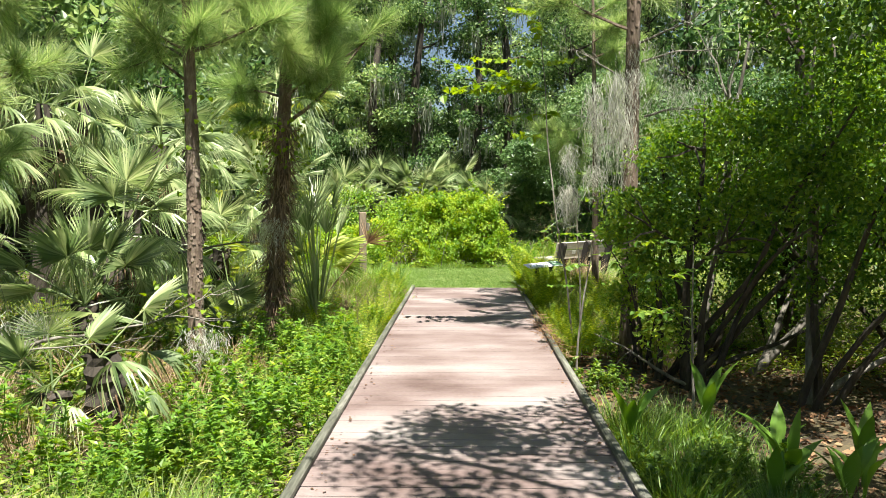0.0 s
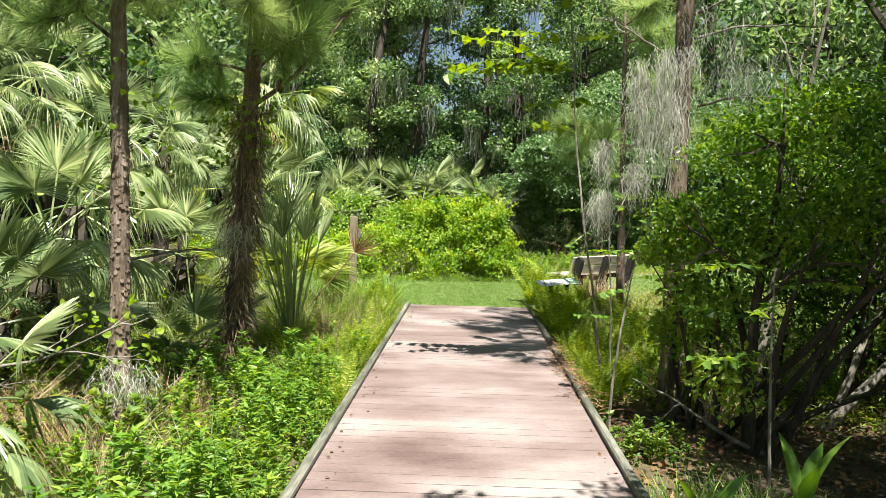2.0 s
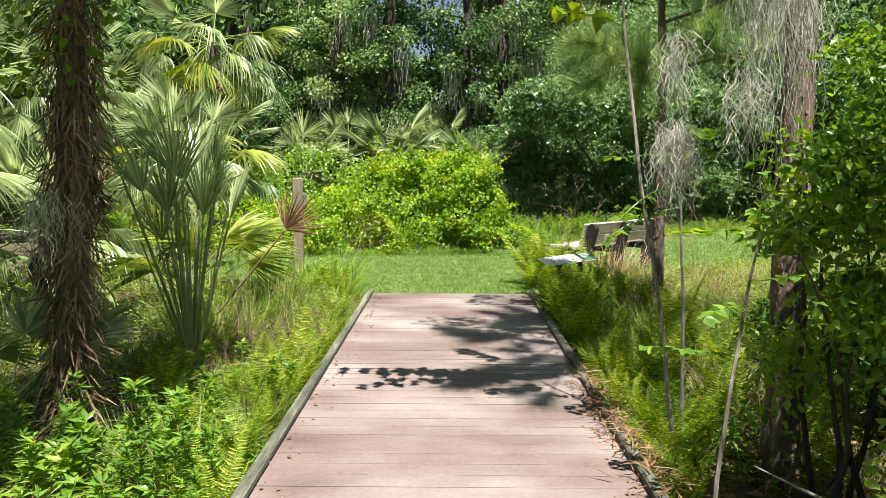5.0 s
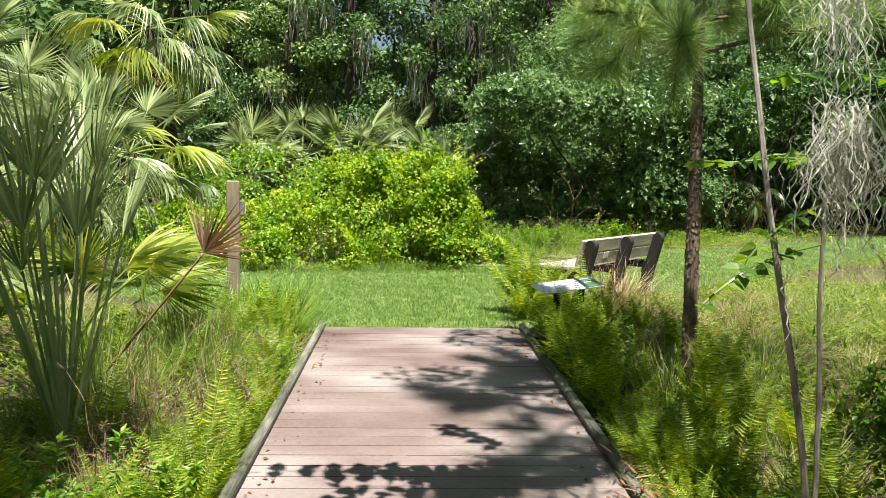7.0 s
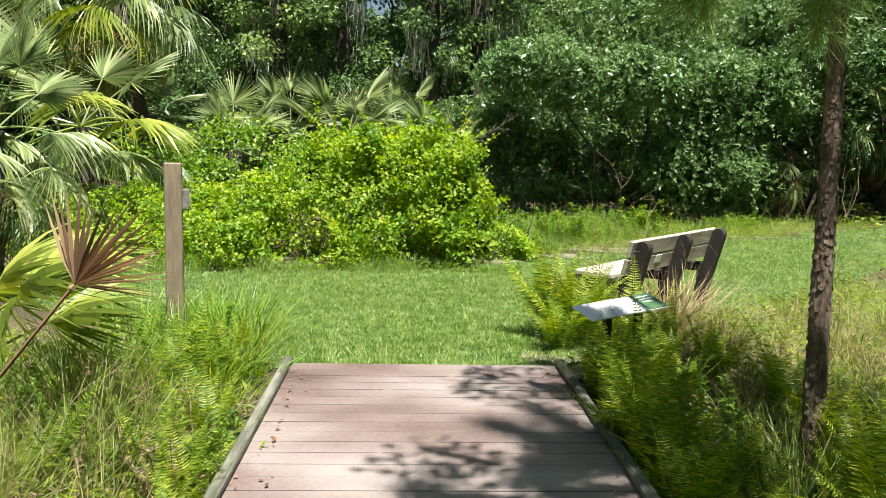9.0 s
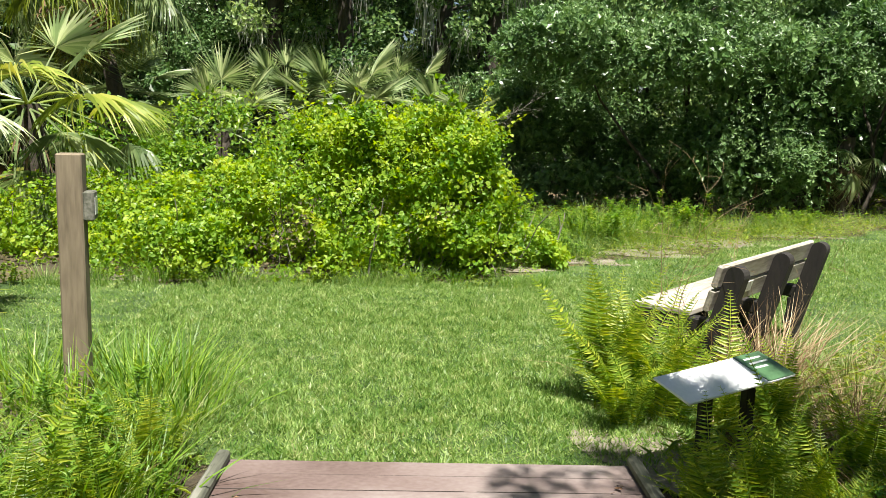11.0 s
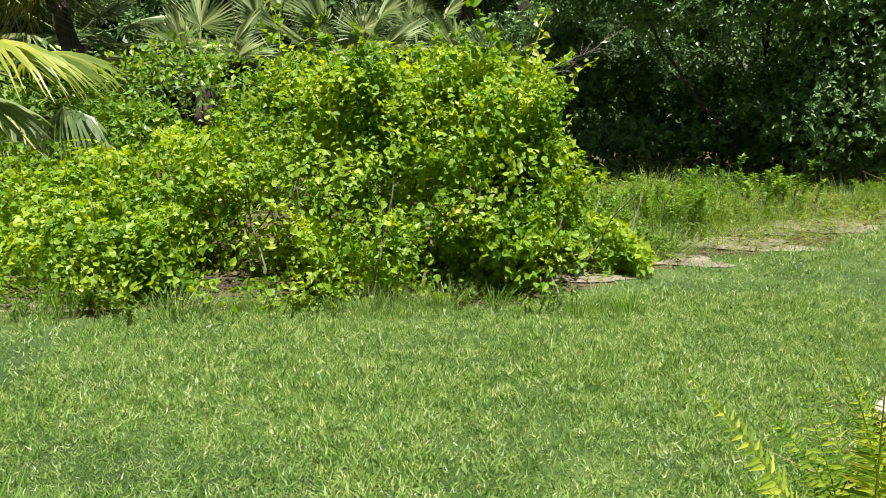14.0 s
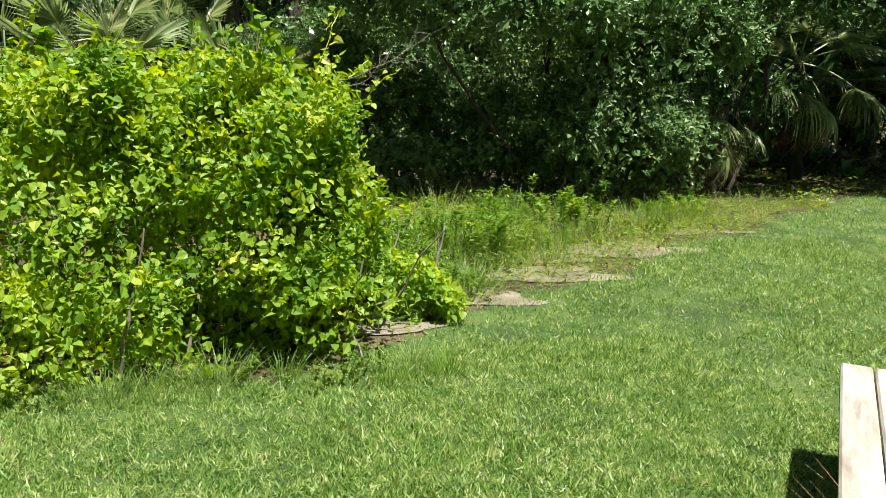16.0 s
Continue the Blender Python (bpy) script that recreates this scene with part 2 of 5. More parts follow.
def tube(g, pts, radii, sides=7, rough=0.0):
    pts, radii = np.asarray(pts, float), np.broadcast_to(np.asarray(radii, float), (len(pts),))
    t = unit(np.gradient(pts, axis=0))
    ref = np.where(np.abs(t[:, 2:3]) > 0.9, np.array([[1.0, 0, 0]]), np.array([[0, 0, 1.0]]))
    a = unit(np.cross(t, ref))
    b = np.cross(t, a)
    ang = np.arange(sides) / sides * 2 * np.pi
    r = radii[:, None] * (1 + rough * rng.normal(size=(len(pts), sides)))
    v = pts[:, None] + r[..., None] * (np.cos(ang)[None, :, None] * a[:, None] + np.sin(ang)[None, :, None] * b[:, None])
    i, j = np.meshgrid(np.arange(len(pts) - 1), np.arange(sides), indexing="ij")
    k = (j + 1) % sides
    f = np.stack([i * sides + j, i * sides + k, (i + 1) * sides + k, (i + 1) * sides + j], -1).reshape(-1, 4)
    return g.add(v, f)


def limb(start, way, length, wobble=0.1, lift=0.0, n=8):
    """A bent line of points from start."""
    way = unit(np.asarray(way, float))
    pts = [np.asarray(start, float)]
    for _ in range(n):
        way = unit(way + rng.normal(size=3) * wobble + np.array([0, 0, lift]))
        pts.append(pts[-1] + way * length / n)
    return np.array(pts)


def box(g, lo, hi, bevel=0.006):
    bm = bmesh.new()
    bmesh.ops.create_cube(bm, size=1)
    lo, hi = np.array(lo, float), np.array(hi, float)
    for v in bm.verts:
        v.co = Vector(((lo + hi) / 2 + np.array(v.co) * (hi - lo)))
    if bevel:
        bmesh.ops.bevel(bm, geom=bm.edges[:], offset=bevel, segments=1, affect="EDGES")
    bmesh.ops.triangulate(bm, faces=[f for f in bm.faces if len(f.verts) > 4])
    vs = [tuple(v.co) for v in bm.verts]
    for k in (3, 4):
        fs = [[v.index for v in f.verts] for f in bm.faces if len(f.verts) == k]
        if fs:
            if vs:
                g.add(vs, fs)
                base = len(vs)
                vs = []
            else:
                g.f.append(np.array(fs) + g.n - base)
    bm.free()
    return g


def part(name, g, material, parent, label="", smooth=False):
    me = g if isinstance(g, bpy.types.Mesh) else g.mesh(name, material, smooth)
    ob = new(name, me)
    ob.parent = parent
    if label:
        tagged(ob, label)
    return ob


def thing(name, x, y, z, label, category, group="", kind="", turn=0.0, size=1.0):
    ob = tagged(new(name), label, category, group, kind)
    ob.empty_display_size = 0.1
    ob.matrix_basis = pose(x, y, z, 0, 0, turn) @ Matrix.Scale(size, 4)
    return ob


def smoothstep(a, b, x):
    t = np.clip((x - a) / (b - a), 0, 1)
    return t * t * (3 - 2 * t)


def height(x, y):
    """The ground's height: low beside the boardwalk, level with the lawn past its end."""
    x, y = np.asarray(x, float), np.asarray(y, float)
    low = 1 - smoothstep(11.5, 14.0, y)
    h = -0.06 - 0.22 * low + 0.03 * np.sin(x * 1.3 + 1) * np.cos(y * 0.9) * smoothstep(2, 5, np.abs(x) + np.abs(y - 16) * 0)
    h = h - 0.18 * low * smoothstep(1.2, 3.0, x)
    return h + 0.25 * smoothstep(24, 40, y)


# ---- ground ----
def ground_sheet():
    s = np.linspace(-1, 1, 161)
    ax = 14 * s + 500 * s ** 7
    gx, gy = np.meshgrid(ax, ax + 14, indexing="ij")
    v = np.stack([gx, gy, height(gx, gy)], -1).reshape(-1, 3)
    i, j = np.meshgrid(np.arange(160), np.arange(160), indexing="ij")
    k = i * 161 + j
    f = np.stack([k, k + 161, k + 162, k + 1], -1).reshape(-1, 4)
    ob = new("ground", Geo().add(v, f).mesh("ground", M_SOIL, True))
    tagged(ob, "dark leaf-littered soil under plants and lawn", "ground", kind="structure")


ground_sheet()


def is_lawn(x, y):
    """How far a spot belongs to the mown lawn (1) or to the beds (0)."""
    front = smoothstep(13.78, 13.95, y + 0.06 * np.sin(x * 3)) * smoothstep(-1.25, -0.8, x + (y - 14) * 1.3) * smoothstep(1.25, 0.8, x - (y - 14) * 1.02)
    back = 1 - smoothstep(18.0, 18.4, y + 0.12 * np.sin(x * 2.3) + 0.07 * np.sin(x * 7.1 + y) - 0.7 * np.maximum(x - 0.1, 0) + 0.12 * np.maximum(-x - 0.8, 0))
    return front * back


def lawn():
    nx, ny = 170, 150
    gx, gy = np.meshgrid(np.linspace(-9, 16, nx), np.linspace(13.7, 30, ny), indexing="ij")
    k = np.arange((nx - 1) * ny).reshape(nx - 1, ny)[:, :-1].ravel()
    f = np.stack([k, k + ny, k + ny + 1, k + 1], -1)
    mid = is_lawn((gx.ravel()[f]).mean(1), (gy.ravel()[f]).mean(1)) > 0.4
    v = np.stack([gx, gy, height(gx, gy) + 0.006], -1).reshape(-1, 3)
    ob = new("lawn_thatch", Geo().add(v, f[mid]).mesh("lawn_thatch", M_THATCH, True))
    tagged(ob, "green and straw-coloured thatch under the lawn", "lawn", kind="structure")
    n = 800000
    x, y = U(-3.6, 6.8, n), 13.85 + 7.9 * U(0, 1, n) ** 1.45
    x[-90000:], y[-90000:] = U(3.5, 14, 90000), U(17.5, 28, 90000)
    x[:280000], y[:280000] = U(-2.2, 2.8, 280000), U(14.3, 18.6, 280000)
    patch = np.sin(x * 2.1 + np.sin(y * 1.7)) * np.sin(y * 2.6 + np.sin(x * 1.1) * 2)
    thin = np.sin(x * 9.1 + 2.2 * np.sin(y * 5.3)) * np.sin(y * 8.3 + 1.7 * np.sin(x * 6.1))
    keep = U(0, 1, n) < is_lawn(x, y) * (0.84 + 0.12 * patch + 0.16 * thin)
    x, y = x[keep], y[keep]
    p = np.stack([x, y, height(x, y) + U(0, .012, len(x))], -1)
    a = rng.normal(size=p.shape) * np.array([.6, .6, .3]) + np.array([0, 0, 0.6])
    g = Geo()
    strew(g, BLADE[0] * np.array([1.3, 1, 1]), BLADE[1], p, a, rng.normal(size=p.shape) * .8 + np.array([0, 0, 1.0]), U(0.016, 0.048, len(p)) * (1 + .15 * patch[keep] + .18 * thin[keep]) * (1 + .5 * smoothstep(18.5, 24, y)))
    ob = new("lawn_grass", g.mesh("lawn_grass", M_LAWN))
    tagged(ob, "mown bright green lawn with short mixed blades", "grass", kind="stuff")


lawn()


# ---- boardwalk ----
def boardwalk():
    deck = thing("boardwalk", 0, 0, 0, "red-brown painted plank boardwalk, worn and dusty", "boardwalk", kind="structure")
    pitch = 0.142
    meshes = []
    for k in range(6):
        g = Geo()
        box(g, (-0.915, -0.0694 + .0004 * k, -0.036), (0.915, 0.0695 - .0003 * k, 0), 0.002)
        meshes.append(g.mesh("plank", M_PLANK))
    y, i = -3.4, 0
    while y < 13.85:
        ob = part("plank", meshes[i % 6], None, deck)
        ob.matrix_basis = pose(U(-.006, .006), y + U(-.0012, .0012), U(-.0012, .0012), U(-.15, .15), U(-.06, .06), U(-.09, .09))
        y += pitch
        i += 1
    g = Geo()
    for yy in np.arange(-3.4 + pitch / 2, 13.8, pitch):
        x = -0.86
        while x < 0.84:
            end = min(x + U(.15, .9), 0.85)
            w = U(.0012, .0032)
            box(g, (x, yy - w, -.012), (end, yy + w, -.0004), 0)
            x = end + (U(.0, .12) if U(0, 1) < .5 else 0)
    tagged(part("joint_dirt", g, M_JOINT, deck, "dark dirt packed in the joints"), kind="stuff")
    for sx in (-0.887, 0.887):
        y = -3.4
        while y < 13.7:
            end = min(y + 3.0, 13.85)
            g = Geo()
            box(g, (-0.028, y + .004, 0.003), (0.028, end - .004, 0.05), 0.011)
            ob = part("kerb_rail", g, M_KERB, deck, "weathered green-grey timber kerb rail")
            ob.matrix_basis = pose(sx, 0, 0)
            y = end
    for sx in (-0.75, 0.75):
        g = Geo()
        box(g, (sx - .02, -3.4, -0.25), (sx + .02, 13.8, -0.04), 0)
        part("joist", g, M_DARKWOOD, deck)


boardwalk()


# ---- bench, sign, post ----
def bench():
    b = thing("bench", 1.57, 15.18, -0.06, "weathered grey timber bench with dark posts, standing in grass", "bench", turn=48)
    L = 1.72
    for i in range(3):
        g = Geo()
        box(g, (0.02, 0.03 + i * .128, 0.42), (L, 0.151 + i * .128, 0.46), 0.008)
        part("seat_plank", g, M_GREY, b)
    for i in range(2):
        g = Geo()
        box(g, (0, -.018, 0), (L, .018, .138), 0.009)
        ob = part("back_plank", g, M_GREY, b)
        ob.matrix_basis = pose(0, -.065 - i * .04, .47 + i * .148, 15)
    for x in (0.07, L / 2, L - .07):
        g = Geo()
        prof = [(-.055, -.30), (.055, -.30)] + [(.055 * math.cos(q), .31 + .055 * math.sin(q)) for q in np.linspace(0, math.pi, 9)]
        n = len(prof)
        v = [(-.045, py, pz) for py, pz in prof] + [(.045, py, pz) for py, pz in prof]
        g.add(v, [(i, (i + 1) % n, (i + 1) % n + n, i + n) for i in range(n)])
        g.add([(-.045, 0, .1), (.045, 0, .1)] + v, [(0, i + 2, (i + 1) % n + 2) for i in range(n)] + [(1, (i + 1) % n + n + 2, i + n + 2) for i in range(n)])
        ob = part("back_post", g, M_DARKWOOD, b, "dark upright post with a rounded top")
        ob.matrix_basis = pose(x, -.14, .40, 15)
        g = Geo()
        box(g, (x - .045, -0.10, 0.33), (x + .045, 0.40, 0.418), 0.01)
        part("seat_bearer", g, M_DARKWOOD, b)
        for yy in (-.12, .27):
            g = Geo()
            box(g, (x - .045, yy, -.1), (x + .045, yy + .09, 0.33), 0.01)
            part("leg", g, M_DARKWOOD, b)
    g = Geo()
    box(g, (.52, -.024, .06), (.62, -.0185, .13), 0)
    ob = part("plaque", g, M_PLATE, b, "small pale plaque on the bench back")
    ob.matrix_basis = pose(0, -.065, .47, 15)


bench()



def gz(x, y):
    return float(height(x, y))


# ---- palms ----
def fan_mesh(name, mat, petiole=0.7, blade=0.7, nseg=34, spread=230, droop=0.35, arch=0.15, fold=0.02, ragged=0.06, thin=1.0):
    """One fan leaf: a stalk along +y, then pleated strips round its end whose tips hang."""
    g = Geo()
    t = np.linspace(0, 1, 6)
    st = np.stack([t * 0, petiole * t, -arch * petiole * t ** 2], -1)
    tube(g, st, np.linspace(0.016, 0.008, 6), 4)
    hub = st[-1]
    s = np.array([0.02, 0.28, 0.5, 0.75, 1.0])
    wid = np.array([0.10, 0.95, 0.85, 0.5, 0.05])
    step = radians(spread) / nseg
    for i in range(nseg):
        a = (i + 0.5) * step - radians(spread) / 2 + U(-.03, .03)
        L = blade * (0.72 + 0.28 * np.cos(a * 0.75)) * (1 + U(-ragged, ragged))
        d = np.array([np.sin(a), np.cos(a), 0])
        n = np.array([np.cos(a), -np.sin(a), 0])
        dr = droop * (1 + U(-.3, .3))
        tilt = np.minimum(arch * .6 + dr * 1.15 * np.clip(s - .12, 0, 1) ** 1.1, 1.5)
        ds = np.diff(s, prepend=0.0) * L
        c = hub + d * np.cumsum(ds * np.cos(tilt))[:, None] - np.array([0, 0, 1]) * np.cumsum(ds * np.sin(tilt))[:, None] + n * (U(-.06, .06) * L * s ** 2)[:, None]
        half = (wid * step * 0.55 * 0.27 * blade * thin)[:, None] * n
        up = np.array([0, 0, fold])
        v = np.concatenate([c - half + up * wid[:, None], c + half - up * wid[:, None]])
        k = np.arange(len(s) - 1)
        g.add(v, np.stack([k, k + 1, k + 1 + len(s), k + len(s)], -1))
    return g.mesh(name, mat)


FAN_UP = [fan_mesh("fan_leaf", M_PALM, 0.75, 0.62, 34, 210, 0.15, 0.05), fan_mesh("fan_leaf", M_PALM, 0.85, 0.68, 36, 230, 0.3, 0.1)]
FAN_HANG = [fan_mesh("fan_leaf", M_PALM, 0.8, 0.9, 44, 250, 1.5, 0.35, ragged=.14, thin=.72), fan_mesh("fan_leaf", M_PALM, 0.9, 0.95, 44, 240, 2.0, 0.4, ragged=.2, thin=.66), fan_mesh("fan_leaf", M_PALM, 0.8, 0.8, 40, 230, 1.0, 0.25, ragged=.12, thin=.75)]
FAN_YELLOW = [fan_mesh("fan_leaf", M_PALMY, 0.95, 0.85, 36, 200, 0.9, 0.3), fan_mesh("fan_leaf", M_PALMY, 1.0, 0.8, 34, 190, 0.6, 0.35)]
FAN_TALL = [fan_mesh("fan_leaf", M_PALM, 1.5, 0.55, 15, 90, 0.10, 0.02, 0.008, .15, .8), fan_mesh("fan_leaf", M_PALM, 1.65, 0.5, 16, 120, 0.3, 0.04, 0.008, .15, .7), fan_mesh("fan_leaf", M_PALM, 1.25, 0.5, 14, 80, 0.08, 0.02, 0.008, .15, .8)]
FAN_DEAD = [fan_mesh("dead_leaf", M_DEADPALM, 0.7, 0.7, 30, 170, 1.3, 0.3, 0.03, .2), fan_mesh("dead_leaf", M_DEADPALM, 0.6, 0.6, 26, 150, 0.8, 0.2, 0.03, .2)]


def palm(name, x, y, trunk, n, size, label, elev=(-35, 75), living=FAN_HANG, upper=FAN_UP, dead=3, group="palms", first=0.0):
    """A fan palm: a short shaggy trunk, leaves spiralling out from its top, brown ones hanging under them."""
    ob = thing(name, x, y, gz(x, y), label, "palm", group)
    top = trunk
    if trunk > 0.3:
        g = Geo()
        pts = limb((0, 0, -0.1), (U(-.06, .06), U(-.06, .06), 1), trunk + 0.1, 0.03, 0, 12)
        tube(g, pts, np.linspace(0.16, 0.13, len(pts)) * U(.85, 1.1), 10, 0.14)
        part("trunk", g, M_DARKBARK, ob)
        off = pts[-1]
    else:
        off = np.array([0, 0, top])
    for i in range(n):
        e = elev[1] + (elev[0] - elev[1]) * (i / max(n - 1, 1)) ** 0.8 + U(-8, 8)
        me = (upper if e > 35 else living)
        leaf = part("leaf", me[int(U(0, len(me)))], None, ob)
        az = first + i * 137.5 + U(-15, 15)
        leaf.matrix_basis = pose(off[0], off[1], off[2] + U(-.06, .04), e, U(-12, 12), az) @ Matrix.Scale(size * U(.85, 1.12), 4)
    for i in range(dead):
        leaf = part("dead_leaf", FAN_DEAD[i % 2], None, ob, "brown dried hanging fan leaf")
        leaf.matrix_basis = pose(off[0], off[1], off[2] - .1, U(-80, -55), U(-15, 15), U(0, 360)) @ Matrix.Scale(size * U(.8, 1.1), 4)
    return ob


P1 = "green fan palm with drooping leaf tips, crowding other palms"
# the palms beside the boardwalk
palm("palmetto", -2.75, 6.1, 0.62, 7, 0.62, "pale green palmetto with drooping fan leaves above weeds", (-15, 55), [fan_mesh("fan_leaf", M_PALM, 0.55, 0.85, 26, 170, 1.5, 0.4, 0.02, .15)], dead=5, first=-70)
palm("palmetto", -3.05, 5.9, 0.35, 6, 0.55, "pale palmetto with stiff silvery fans beside a dead branch", (15, 75), dead=2, first=30)
palm("palmetto", -3.9, 8.4, 0.7, 13, .82, "tall palmetto with stiff upright fan leaves among weeds", (10, 88), FAN_UP + FAN_HANG[:1], dead=3)
palm("palmetto", -2.85, 9.9, 0.1, 10, 0.72, "dark green low palmetto with stiff leaves beside a pine", (0, 70), FAN_UP, dead=1)
palm("palmetto", -2.05, 11.2, 0.05, 19, 0.98, "palmetto clump of long upright stalks beside the boardwalk", (73, 90), FAN_TALL, FAN_TALL, dead=1)
palm("palm", -2.6, 12.8, .25, 10, .78, "young palm with yellow-green arching fan leaves", (42, 80), FAN_YELLOW, FAN_YELLOW, dead=2, first=-80)
palm("palm", -4.75, 20.9, 1.6, 24, 1.3, "leafy palm with broad drooping fans and a brown skirt", (-45, 60), FAN_HANG + FAN_YELLOW[:1], dead=12)
palm("palm", -5.1, 25.0, 4.5, 44, 1.42, "tall palm with a dense crown of drooping fans and brown skirt", (-80, 50), FAN_HANG[:2] + FAN_YELLOW[:1], dead=24)
palm("palm", 10.9, 27.4, 2.3, 14, 1.25, "palm at the woods' edge with a thick skirt of brown leaves", (-40, 60), dead=36)
palm("palm", 7.7, 25.6, 1.5, 6, .85, "shaded palm with hanging leaves under a tree", (-75, 20), dead=10)
for x, y, tr, sz in ((-4.1, 9.3, 1.1, 1.0), (-4.6, 11.0, 1.4, 1.1), (-3.9, 12.6, .7, 1.0), (-5.6, 8.2, 1.0, 1.1), (-6.0, 10.0, 2.2, 1.15), (-5.2, 13.8, 2.2, 1.2),
                      (-6.6, 12.6, 2.9, 1.25), (-7.6, 10.4, 2.4, 1.2), (-7.2, 16.0, 3.3, 1.3), (-8.9, 13.0, 3.6, 1.3), (-6.0, 17.6, 2.4, 1.2), (-9.2, 17.5, 4.0, 1.3),
                      (-5.0, 6.0, .6, 1.0), (-6.6, 6.6, 1.2, 1.1), (-8.6, 7.6, 2.0, 1.2), (-4.0, 16.2, 1.3, 1.0), (-10.5, 10.0, 3.4, 1.3)):
    palm("palm", x, y, tr + .25, int(U(21, 28)), sz * .74, P1, (-65, 78), dead=9)
for x, y, tr, sz in ((-3.9, 26.5, .8, 1.15), (-2.7, 27.5, 1.2, 1.25), (-1.6, 26.4, 1.0, 1.2), (-.4, 27.6, 1.2, 1.25), (.6, 26.6, .7, 1.1), (-6.4, 28.0, 1.6, 1.2), (-7.8, 24.0, 1.9, 1.3),
                      (13.0, 29.6, 1.6, 1.3), (14.8, 32.0, 2.2, 1.3)):
    palm("palm", x, y, tr + .45, 16, sz * .95, "pale green fan palm at the edge of the woods", (-5, 80), FAN_UP + FAN_HANG[2:], dead=4, group="woodland palms")


# ---- pines ----
def tuft(g, p, way, n, length):
    """A long soft brush of needles round the end of a twig."""
    n = int(n * 1.0)
    way = unit(np.asarray(way, float))
    k = U(0, 1, (n, 1))
    a = unit(rng.normal(size=(n, 3)) * (0.50 + 0.25 * k) + way * 0.62 + np.array([0, 0, 0.08]))
    base = np.asarray(p) - way * k * length * .9 + rng.normal(size=(n, 3)) * .008
    strew(g, *NEEDLE, base, a, np.array([0, 0, 1.0]) + rng.normal(size=(n, 3)) * .5, length * U(.7, 1.1, n))


def pine(x, y, h, r, label, limbs, tuft_len=0.30, lean=(0, 0), needles=230, shag=0):
    """limbs: height, compass degrees, length, lift."""
    ob = thing("pine_tree", x, y, gz(x, y), label, "pine tree", "pines")
    pts = limb((0, 0, -0.15), (lean[0], lean[1], 1), h, 0.005, 0, 22)
    g = Geo()
    rad = r * (1.0 - 0.65 * np.linspace(0, 1, len(pts)))
    rad[:2] *= (1.35, 1.12)
    fine = np.linspace(0, len(pts) - 1, 70)
    pts_f = np.stack([np.interp(fine, np.arange(len(pts)), pts[:, c]) for c in range(3)], -1)
    tube(g, pts_f, np.interp(fine, np.arange(len(pts)), rad) * .96, 12, 0.06)
    part("trunk", g, M_BARK, ob, smooth=True)
    k = U(0, 1, 700)
    f = k * min(10, len(pts) - 2)
    i = f.astype(int)
    at = pts[i] + (pts[i + 1] - pts[i]) * (f - i)[:, None]
    q = U(0, 6.3, 700)
    d = np.stack([np.cos(q), np.sin(q), np.zeros(700)], -1)
    g = Geo()
    strew(g, *PLATE, at + d * (rad[i] * .97)[:, None], d * .05 + np.array([0, 0, -1.0]) + rng.normal(size=(700, 3)) * .08, d, U(.016, .036, 700) * (r / .09) ** .5)
    tagged(part("bark_plate", g, M_BARK, ob), kind="stuff")
    if shag:
        g = Geo()
        k = U(0, 1, shag)
        at = pts[np.minimum((k * 9).astype(int), 9)] + (pts[1] - pts[0]) * U(0, 1, (shag, 1))
        d = unit(rng.normal(size=(shag, 3)) * np.array([1, 1, 0.0]))
        strew(g, *STRIP, at + d * r * U(.95, 1.6, (shag, 1)), d * .3 + np.array([0, 0, -1.0]) + rng.normal(size=(shag, 3)) * .4, d, U(.05, .2, shag))
        tagged(part("loose_bark", g, M_DEADVINE, ob, "shaggy hanging strips of bark and dead vine"), kind="stuff")
    for z, az, L, lift in limbs:
        i = np.searchsorted(pts[:, 2], z)
        st = pts[min(i, len(pts) - 1)]
        way = np.array([math.sin(radians(az)), math.cos(radians(az)), lift])
        line = limb(st, way, L, 0.07, 0.02, 7)
        g = Geo()
        tube(g, line, np.linspace(.02, .007, len(line)) * (0.6 + L * .35), 5)
        gn = Geo()
        tuft(gn, line[-1], line[-1] - line[-2], int(needles * 1.3), tuft_len)
        tuft(gn, line[-2], line[-1] - line[-2], needles, tuft_len)
        for k in (3, 4, 5):
            if L > 0.6:
                for _ in range(1 + (k == 4)):
                    w = unit(line[k] - line[k - 1] + rng.normal(size=3) * 0.8)
                    tw = limb(line[k], w, L * U(.22, .45), .08, .03, 3)
                    tube(g, tw, np.linspace(.009, .004, len(tw)), 4)
                    tuft(gn, tw[-1], tw[-1] - tw[-2], needles, tuft_len * .95)
        b = part("branch", g, M_BARK, ob)
        part("needles", gn, M_NEEDLE, b, "long soft bright green needles")
    return ob


def ring(z0, z1, n, L0, L1, lift=0.25, start=0):
    return [(z0 + (z1 - z0) * i / max(n - 1, 1), start + i * 137, L0 + (L1 - L0) * i / max(n - 1, 1), lift) for i in range(n)]


